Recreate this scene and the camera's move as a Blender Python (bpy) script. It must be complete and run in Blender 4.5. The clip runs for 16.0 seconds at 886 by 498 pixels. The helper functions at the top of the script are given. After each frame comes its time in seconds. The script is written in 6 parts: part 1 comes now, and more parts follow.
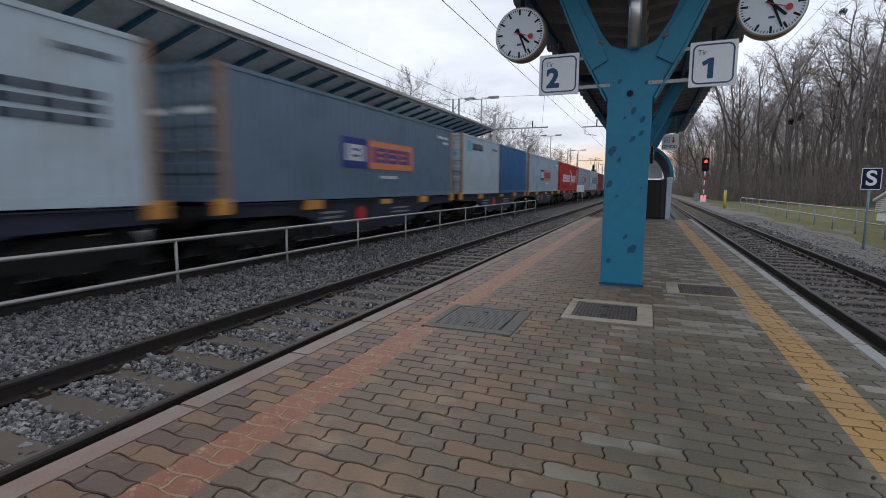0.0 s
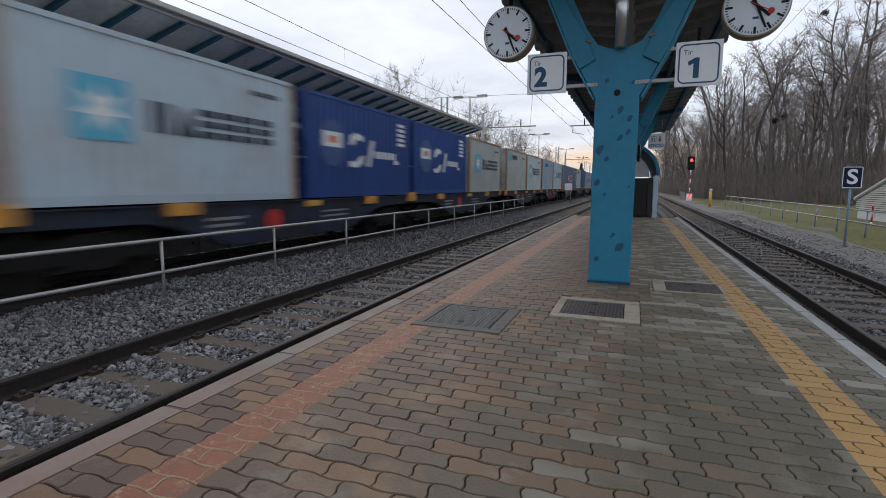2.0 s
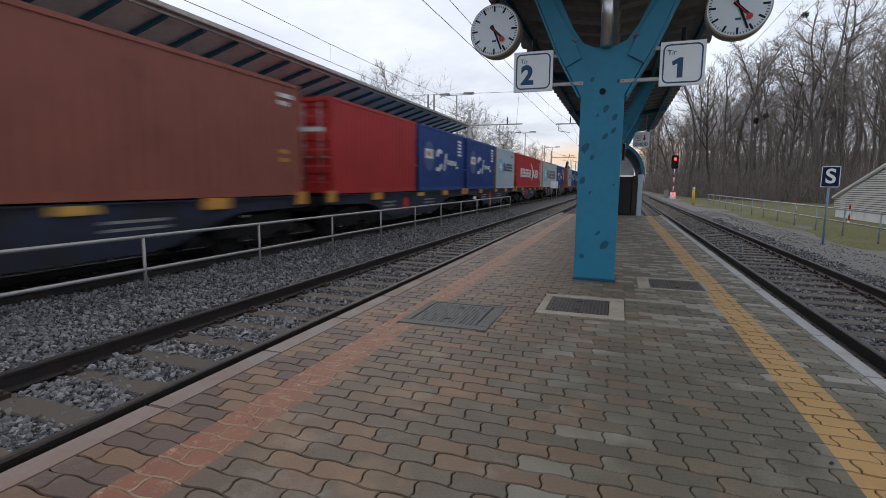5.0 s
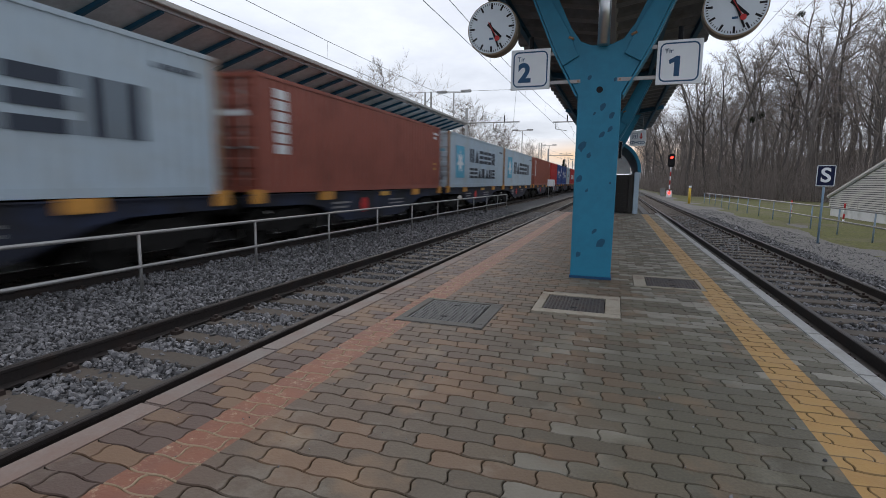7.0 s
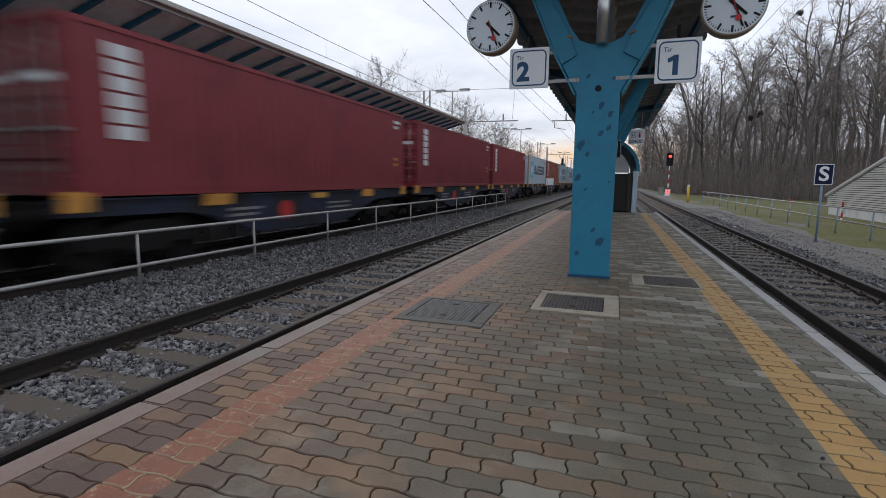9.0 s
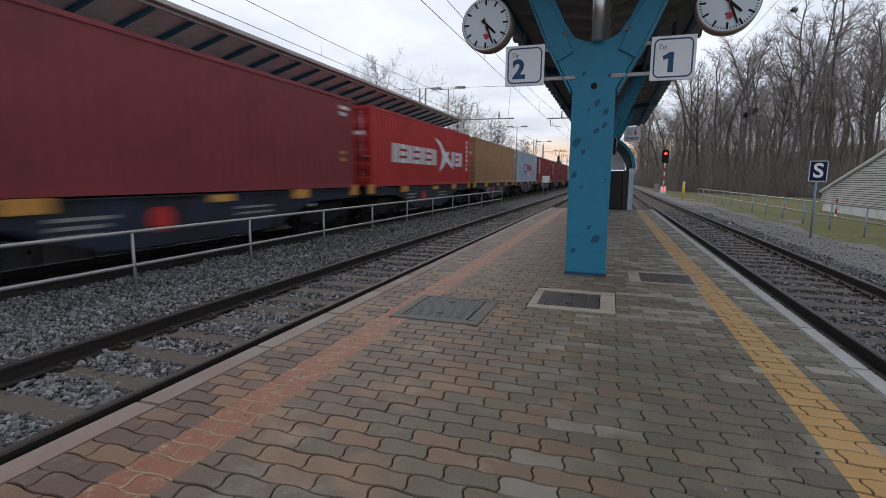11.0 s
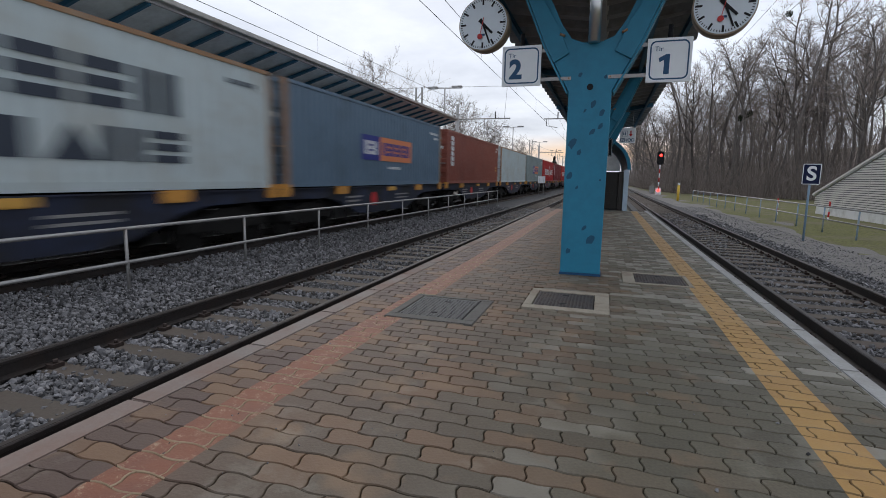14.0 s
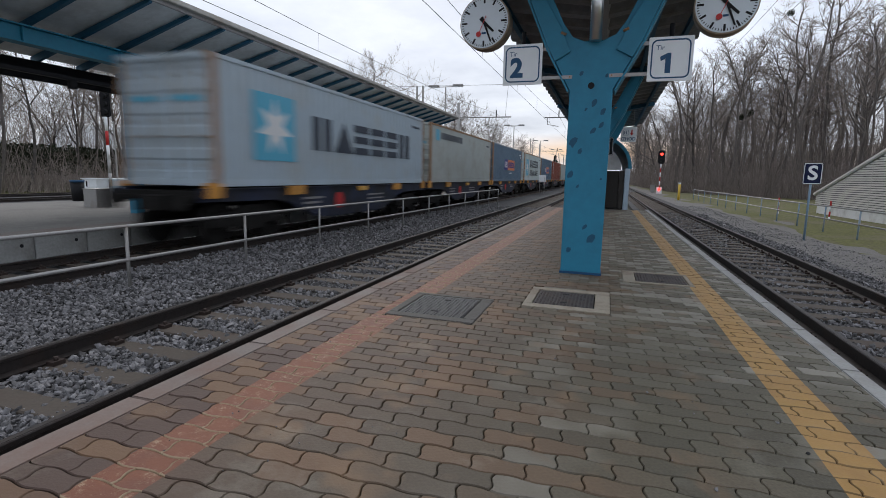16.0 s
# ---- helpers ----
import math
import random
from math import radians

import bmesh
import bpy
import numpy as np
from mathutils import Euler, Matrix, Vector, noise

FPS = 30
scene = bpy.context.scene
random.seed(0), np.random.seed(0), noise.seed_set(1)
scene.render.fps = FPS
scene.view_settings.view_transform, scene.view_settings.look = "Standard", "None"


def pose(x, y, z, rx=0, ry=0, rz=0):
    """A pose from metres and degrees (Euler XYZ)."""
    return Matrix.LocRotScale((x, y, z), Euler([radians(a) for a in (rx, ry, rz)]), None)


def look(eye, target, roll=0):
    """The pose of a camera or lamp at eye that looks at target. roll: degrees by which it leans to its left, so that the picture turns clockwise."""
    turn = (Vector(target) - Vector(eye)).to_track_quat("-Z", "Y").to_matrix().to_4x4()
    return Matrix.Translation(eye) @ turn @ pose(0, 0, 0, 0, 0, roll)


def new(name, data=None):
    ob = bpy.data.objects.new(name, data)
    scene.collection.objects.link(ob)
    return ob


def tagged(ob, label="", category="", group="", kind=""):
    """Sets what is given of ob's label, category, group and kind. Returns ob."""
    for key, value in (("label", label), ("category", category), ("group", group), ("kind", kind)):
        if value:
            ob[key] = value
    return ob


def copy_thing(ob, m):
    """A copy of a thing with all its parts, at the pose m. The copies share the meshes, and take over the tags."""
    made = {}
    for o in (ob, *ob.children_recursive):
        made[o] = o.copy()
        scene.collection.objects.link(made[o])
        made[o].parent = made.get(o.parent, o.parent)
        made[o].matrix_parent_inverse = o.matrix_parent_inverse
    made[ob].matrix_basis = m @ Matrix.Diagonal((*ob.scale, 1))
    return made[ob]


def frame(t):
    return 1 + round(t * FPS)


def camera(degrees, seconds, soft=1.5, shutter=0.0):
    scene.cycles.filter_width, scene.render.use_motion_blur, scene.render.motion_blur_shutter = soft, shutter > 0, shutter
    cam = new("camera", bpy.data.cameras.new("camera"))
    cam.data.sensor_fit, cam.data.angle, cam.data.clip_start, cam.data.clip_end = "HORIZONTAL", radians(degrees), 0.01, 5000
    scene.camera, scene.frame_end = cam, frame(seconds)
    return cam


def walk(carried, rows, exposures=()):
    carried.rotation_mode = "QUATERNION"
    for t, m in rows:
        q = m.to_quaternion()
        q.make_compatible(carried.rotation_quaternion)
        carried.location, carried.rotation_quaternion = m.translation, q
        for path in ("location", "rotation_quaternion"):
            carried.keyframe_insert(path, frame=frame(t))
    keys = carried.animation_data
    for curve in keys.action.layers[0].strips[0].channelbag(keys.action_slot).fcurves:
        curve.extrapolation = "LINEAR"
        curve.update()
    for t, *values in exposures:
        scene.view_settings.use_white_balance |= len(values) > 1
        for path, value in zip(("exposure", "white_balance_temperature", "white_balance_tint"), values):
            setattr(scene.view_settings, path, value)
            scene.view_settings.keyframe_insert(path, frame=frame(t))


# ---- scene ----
EYE = 1.28                      # eye height above the platform paving
cam = camera(83.4, 16.0, soft=0.9, shutter=0.5)
walk(cam, [
    (0, pose(0, 0, EYE, 82.873, -0.237, 22.249)),
    (0.5, pose(0, 0, EYE, 82.830, -0.250, 21.833)),
    (1, pose(0, 0, EYE, 82.785, -0.274, 21.644)),
    (1.5, pose(0, 0, EYE, 82.764, -0.223, 21.449)),
    (2, pose(0, 0, EYE, 82.715, -0.224, 20.960)),
    (2.5, pose(0, 0, EYE, 82.670, -0.226, 20.655)),
    (3, pose(0, 0, EYE, 82.627, -0.230, 20.560)),
    (3.5, pose(0, 0, EYE, 82.604, -0.206, 20.332)),
    (4, pose(0, 0, EYE, 82.564, -0.259, 20.003)),
    (6.5, pose(0, 0, EYE, 82.228, -0.681, 19.057)),
    (7, pose(0, 0, EYE, 82.176, -0.669, 19.075)),
    (7.5, pose(0, 0, EYE, 82.158, -0.679, 19.088)),
    (8, pose(0, 0, EYE, 82.105, -0.646, 19.121)),
    (8.5, pose(0, 0, EYE, 82.074, -0.637, 19.164)),
    (9, pose(0, 0, EYE, 82.044, -0.654, 18.929)),
    (11.5, pose(0, 0, EYE, 81.785, -0.499, 18.405)),
    (12, pose(0, 0, EYE, 81.871, -0.877, 18.026)),
    (12.5, pose(0, 0, EYE, 81.871, -0.899, 17.893)),
    (13, pose(0, 0, EYE, 81.854, -0.977, 17.979)),
    (13.5, pose(0, 0, EYE, 81.777, -1.001, 17.994)),
    (14, pose(0, 0, EYE, 81.754, -1.002, 18.018)),
    (14.5, pose(0, 0, EYE, 81.729, -1.024, 18.033)),
    (15, pose(0, 0, EYE, 81.650, -1.171, 18.074)),
    (15.5, pose(0, 0, EYE, 81.611, -1.143, 18.090)),
    (16, pose(0, 0, EYE, 81.585, -1.145, 18.096)),
])

# ---- light ----
SUN_TURN = radians(20)          # the low sun stands behind cloud, ahead along the line
world = bpy.data.worlds.new("overcast_sky")
scene.world = world
world.use_nodes = True
wn, wl = world.node_tree.nodes, world.node_tree.links
wn.clear()
w_out = wn.new("ShaderNodeOutputWorld")
w_bg = wn.new("ShaderNodeBackground")
w_sky = wn.new("ShaderNodeTexSky")
w_sky.sky_type, w_sky.sun_disc = "NISHITA", False
w_sky.sun_elevation, w_sky.sun_rotation = radians(46), -SUN_TURN
w_sky.dust_density, w_sky.air_density = 3.0, 1.0
w_co = wn.new("ShaderNodeTexCoord")
w_sep = wn.new("ShaderNodeSeparateXYZ")
wl.new(w_co.outputs["Generated"], w_sep.inputs[0])


def w_math(op, a, b, clamp=False):
    n = wn.new("ShaderNodeMath")
    n.operation, n.use_clamp = op, clamp
    for i, v in enumerate((a, b)):
        if isinstance(v, (int, float)):
            n.inputs[i].default_value = v
        else:
            wl.new(v, n.inputs[i])
    return n.outputs[0]


# cloud cover: directions flattened onto a cloud deck
w_up = w_math("ADD", w_math("MAXIMUM", w_sep.outputs[2], 0.0), 0.14)
w_comb = wn.new("ShaderNodeCombineXYZ")
wl.new(w_math("DIVIDE", w_sep.outputs[0], w_up), w_comb.inputs[0])
wl.new(w_math("DIVIDE", w_sep.outputs[1], w_up), w_comb.inputs[1])
w_noise = wn.new("ShaderNodeTexNoise")
w_noise.inputs["Scale"].default_value = 0.55
w_noise.inputs["Detail"].default_value = 7
w_noise.inputs["Roughness"].default_value = 0.58
wl.new(w_comb.outputs[0], w_noise.inputs["Vector"])
w_ramp = wn.new("ShaderNodeValToRGB")
w_ramp.color_ramp.elements[0].position, w_ramp.color_ramp.elements[0].color = 0.34, (0.50, 0.555, 0.67, 1)
w_ramp.color_ramp.elements[1].position, w_ramp.color_ramp.elements[1].color = 0.60, (0.90, 0.955, 1.06, 1)
wl.new(w_noise.outputs["Fac"], w_ramp.inputs[0])
# the warm break under the cloud near the horizon, ahead
w_low = w_math("SUBTRACT", 1.0, w_math("DIVIDE", w_math("ABSOLUTE", w_math("SUBTRACT", w_sep.outputs[2], 0.05), 0), 0.035), True)
w_ahead = w_math("MULTIPLY", w_math("SUBTRACT", w_sep.outputs[1], 0.975), 45.0, True)
w_warm = wn.new("ShaderNodeMixRGB")
w_warm.inputs[2].default_value = (1.0, 0.62, 0.30, 1)
wl.new(w_math("MULTIPLY", w_math("MULTIPLY", w_low, w_ahead), 0.8), w_warm.inputs[0])
wl.new(w_ramp.outputs[0], w_warm.inputs[1])
w_add = wn.new("ShaderNodeMixRGB")
w_add.blend_type = "ADD"
w_add.inputs[0].default_value = 0.02
wl.new(w_warm.outputs[0], w_add.inputs[1])
wl.new(w_sky.outputs[0], w_add.inputs[2])
wl.new(w_add.outputs[0], w_bg.inputs["Color"])
w_bg.inputs["Strength"].default_value = 0.93
wl.new(w_bg.outputs[0], w_out.inputs[0])

sun_data = bpy.data.lights.new("sun", "SUN")
sun_data.energy, sun_data.angle, sun_data.color = 0.9, radians(40), (1.0, 0.97, 0.93)
sun = new("sun", sun_data)
sun.matrix_world = look((0, 0, 30), (0.35, -1, 28.9))
scene.view_settings.exposure = 0.0


# ---- materials ----
def material(name, color, rough=0.7, metal=0.0, spread=0.15, grain=30.0, bump=0.15, dirt=None, dirt_scale=1.2, dirt_low=0.5,
             dirt_high=0.7, pieces=0.0, islands=0.0, coord="Object", spec=0.4):
    """A painted, stone or metal surface: base colour varied by fine grain, by large stains in the colour dirt, and from piece to piece."""
    m = bpy.data.materials.new(name)
    m.use_nodes = True
    n, l = m.node_tree.nodes, m.node_tree.links
    b = n["Principled BSDF"]
    b.inputs["Roughness"].default_value, b.inputs["Metallic"].default_value = rough, metal
    b.inputs["Specular IOR Level"].default_value = spec
    co = n.new("ShaderNodeTexCoord")
    fine = n.new("ShaderNodeTexNoise")
    fine.inputs["Scale"].default_value, fine.inputs["Detail"].default_value = grain, 5
    where = n.new("ShaderNodeNewGeometry").outputs["Position"] if coord == "World" else co.outputs[coord]
    l.new(where, fine.inputs["Vector"])
    hsv = n.new("ShaderNodeHueSaturation")
    hsv.inputs["Color"].default_value = (*color, 1)
    value = n.new("ShaderNodeMapRange")
    value.inputs[1].default_value, value.inputs[2].default_value = 0.25, 0.75
    value.inputs[3].default_value, value.inputs[4].default_value = 1 - spread, 1 + spread
    l.new(fine.outputs["Fac"], value.inputs[0])
    last = value.outputs[0]
    for amount, source in ((pieces, ("ShaderNodeObjectInfo", "Random")), (islands, ("ShaderNodeNewGeometry", "Random Per Island"))):
        if amount:
            info = n.new(source[0])
            r = n.new("ShaderNodeMapRange")
            r.inputs[3].default_value, r.inputs[4].default_value = 1 - amount, 1 + amount
            l.new(info.outputs[source[1]], r.inputs[0])
            mul = n.new("ShaderNodeMath")
            mul.operation = "MULTIPLY"
            l.new(last, mul.inputs[0]), l.new(r.outputs[0], mul.inputs[1])
            last = mul.outputs[0]
    l.new(last, hsv.inputs["Value"])
    out = hsv.outputs[0]
    if dirt:
        big = n.new("ShaderNodeTexNoise")
        big.inputs["Scale"].default_value, big.inputs["Detail"].default_value = dirt_scale, 8
        big.inputs["Roughness"].default_value = 0.65
        l.new(where, big.inputs["Vector"])
        f = n.new("ShaderNodeMapRange")
        f.inputs[1].default_value, f.inputs[2].default_value = dirt_low, dirt_high
        l.new(big.outputs["Fac"], f.inputs[0])
        mix = n.new("ShaderNodeMixRGB")
        mix.inputs[2].default_value = (*dirt, 1)
        l.new(f.outputs[0], mix.inputs[0]), l.new(out, mix.inputs[1])
        out = mix.outputs[0]
    l.new(out, b.inputs["Base Color"])
    if bump:
        bn = n.new("ShaderNodeBump")
        bn.inputs["Strength"].default_value, bn.inputs["Distance"].default_value = bump, 0.01
        l.new(fine.outputs["Fac"], bn.inputs["Height"])
        l.new(bn.outputs[0], b.inputs["Normal"])
    return m


def glow(name, color, strength):
    m = bpy.data.materials.new(name)
    m.use_nodes = True
    b = m.node_tree.nodes["Principled BSDF"]
    b.inputs["Base Color"].default_value = (*color, 1)
    b.inputs["Emission Color"].default_value = (*color, 1)
    b.inputs["Emission Strength"].default_value = strength
    return m


def paving_material():
    """Concrete pavers: grey-brown, rust-stained towards the main line, worn pale in spots, paler farther off by sky
    sheen put into the colour, with a yellow and a faded red painted line.
    """
    m = material("paver_concrete", (0.080, 0.0695, 0.046), rough=0.62, spread=0.24, grain=60, bump=0.25, pieces=0.17, islands=0.17, spec=0.42)
    n, l = m.node_tree.nodes, m.node_tree.links
    b = n["Principled BSDF"]
    base = b.inputs["Base Color"].links[0].from_socket
    geo = n.new("ShaderNodeNewGeometry")
    sep = n.new("ShaderNodeSeparateXYZ")
    l.new(geo.outputs["Position"], sep.inputs[0])

    def math_node(op, a, c, clamp=False):
        k = n.new("ShaderNodeMath")
        k.operation, k.use_clamp = op, clamp
        for i, v in enumerate((a, c)):
            if isinstance(v, (int, float)):
                k.inputs[i].default_value = v
            else:
                l.new(v, k.inputs[i])
        return k.outputs[0]

    def noise_at(scale, detail=6, rough=0.6, offset=0.0):
        k = n.new("ShaderNodeTexNoise")
        k.noise_dimensions = "4D"
        k.inputs["W"].default_value = offset
        k.inputs["Scale"].default_value, k.inputs["Detail"].default_value, k.inputs["Roughness"].default_value = scale, detail, rough
        l.new(geo.outputs["Position"], k.inputs["Vector"])
        return k.outputs["Fac"]

    def mixed(fac, a, color):
        k = n.new("ShaderNodeMixRGB")
        k.inputs[2].default_value = (*color, 1)
        l.new(fac, k.inputs[0]), l.new(a, k.inputs[1])
        return k.outputs[0]

    x = sep.outputs[0]
    # brake dust and rust from the trains, thinning out across the platform
    rust = math_node("MULTIPLY", math_node("MULTIPLY", math_node("SUBTRACT", 0.3, x), 0.48, True),
                     math_node("ADD", 0.25, math_node("MULTIPLY", noise_at(1.3), 1.1)), True)
    out = mixed(math_node("MULTIPLY", rust, 0.85), base, (0.100, 0.055, 0.038))
    # below the red line the pavers are dark with brake dust
    dust = math_node("MULTIPLY", math_node("LESS_THAN", x, -1.97), math_node("ADD", 0.15, math_node("MULTIPLY", noise_at(2.0, 4, 0.6, 2.0), 0.8)), True)
    out = mixed(dust, out, (0.070, 0.041, 0.034))
    # each paver takes its own shade: tan, grey or pale
    info = n.new("ShaderNodeObjectInfo")
    own = math_node("FRACT", math_node("ADD", geo.outputs["Random Per Island"], math_node("MULTIPLY", info.outputs["Random"], 7.13)), 0)
    tan = math_node("MULTIPLY", math_node("SUBTRACT", own, 0.55), 3.0, True)
    out = mixed(math_node("MULTIPLY", tan, math_node("MULTIPLY", math_node("SUBTRACT", 1.0, x), 0.4, True)), out, (0.150, 0.085, 0.046))
    field = math_node("MULTIPLY", math_node("SUBTRACT", noise_at(0.85, 3, 0.55, 6.0), 0.47), 7.0, True)
    # grazing sky sheen put into the colour, growing beyond y = 3
    grazing_sheen = math_node("MULTIPLY", math_node("MULTIPLY", math_node("SUBTRACT", sep.outputs[1], 3.0), 0.4, True), math_node("MULTIPLY", math_node("ADD", x, 1.2), 0.8, True))
    field = math_node("MAXIMUM", field, math_node("MULTIPLY", grazing_sheen, math_node("ADD", 0.35, noise_at(1.6, 5, 0.6, 12.0)), True))
    # worn pale tops together with the painted sheen
    worn_and_sheen = math_node("MULTIPLY", field, math_node("MULTIPLY", math_node("MULTIPLY", math_node("SUBTRACT", 0.48, own), 3.0, True), math_node("MULTIPLY", math_node("ADD", x, 0.75), 1.6, True)))
    out = mixed(math_node("MULTIPLY", worn_and_sheen, 0.85), out, (0.27, 0.25, 0.205))
    # single pavers with rusty faces
    spot = math_node("MULTIPLY", math_node("SUBTRACT", noise_at(3.1, 3, 0.5, 4.0), 0.56), 7.0, True)
    out = mixed(math_node("MULTIPLY", spot, 0.65), out, (0.19, 0.115, 0.062))
    # pale wear
    pale = math_node("MULTIPLY", math_node("SUBTRACT", noise_at(2.6, 7, 0.68, 9.0), 0.57), 7.0, True)
    out = mixed(math_node("MULTIPLY", pale, 0.28), out, (0.29, 0.265, 0.215))

    # the chamfered rims of the pavers, where paint wears off first and dirt gathers
    facing = n.new("ShaderNodeSeparateXYZ")
    l.new(geo.outputs["True Normal"], facing.inputs[0])
    rim = math_node("LESS_THAN", facing.outputs[2], 0.93)

    def stripe(lo, hi, color, dark, pale, rim_keep):
        inside = math_node("MULTIPLY", math_node("GREATER_THAN", x, lo), math_node("LESS_THAN", x, hi))
        worn = math_node("ADD", 0.62, math_node("MULTIPLY", noise_at(9.0, 9, 0.75, lo), 0.5), True)
        worn = math_node("MULTIPLY", worn, math_node("SUBTRACT", 1.0, math_node("MULTIPLY", rim, 1.0 - rim_keep)))
        painted = mixed(math_node("MULTIPLY", inside, worn), out, color)
        tone = math_node("MULTIPLY", math_node("SUBTRACT", noise_at(4.0, 5, 0.6, hi), 0.45), 4.0, True)
        painted = mixed(math_node("MULTIPLY", math_node("MULTIPLY", inside, tone), 0.5), painted, dark)
        if pale:
            crust = math_node("ADD", math_node("MULTIPLY", rim, 0.2), math_node("SUBTRACT", noise_at(8.5, 10, 0.9, 3.3), 0.535))
            crust = math_node("MULTIPLY", math_node("MULTIPLY", crust, 12.0, True), inside)
            painted = mixed(math_node("MULTIPLY", crust, 0.75), painted, pale)
        return painted

    out = stripe(1.035, 1.29, (0.40, 0.225, 0.062), (0.27, 0.145, 0.05), None, 0.45)
    out = stripe(-1.975, -1.70, (0.20, 0.066, 0.033), (0.125, 0.05, 0.036), (0.44, 0.35, 0.23), 0.8)
    l.new(out, b.inputs["Base Color"])
    return m


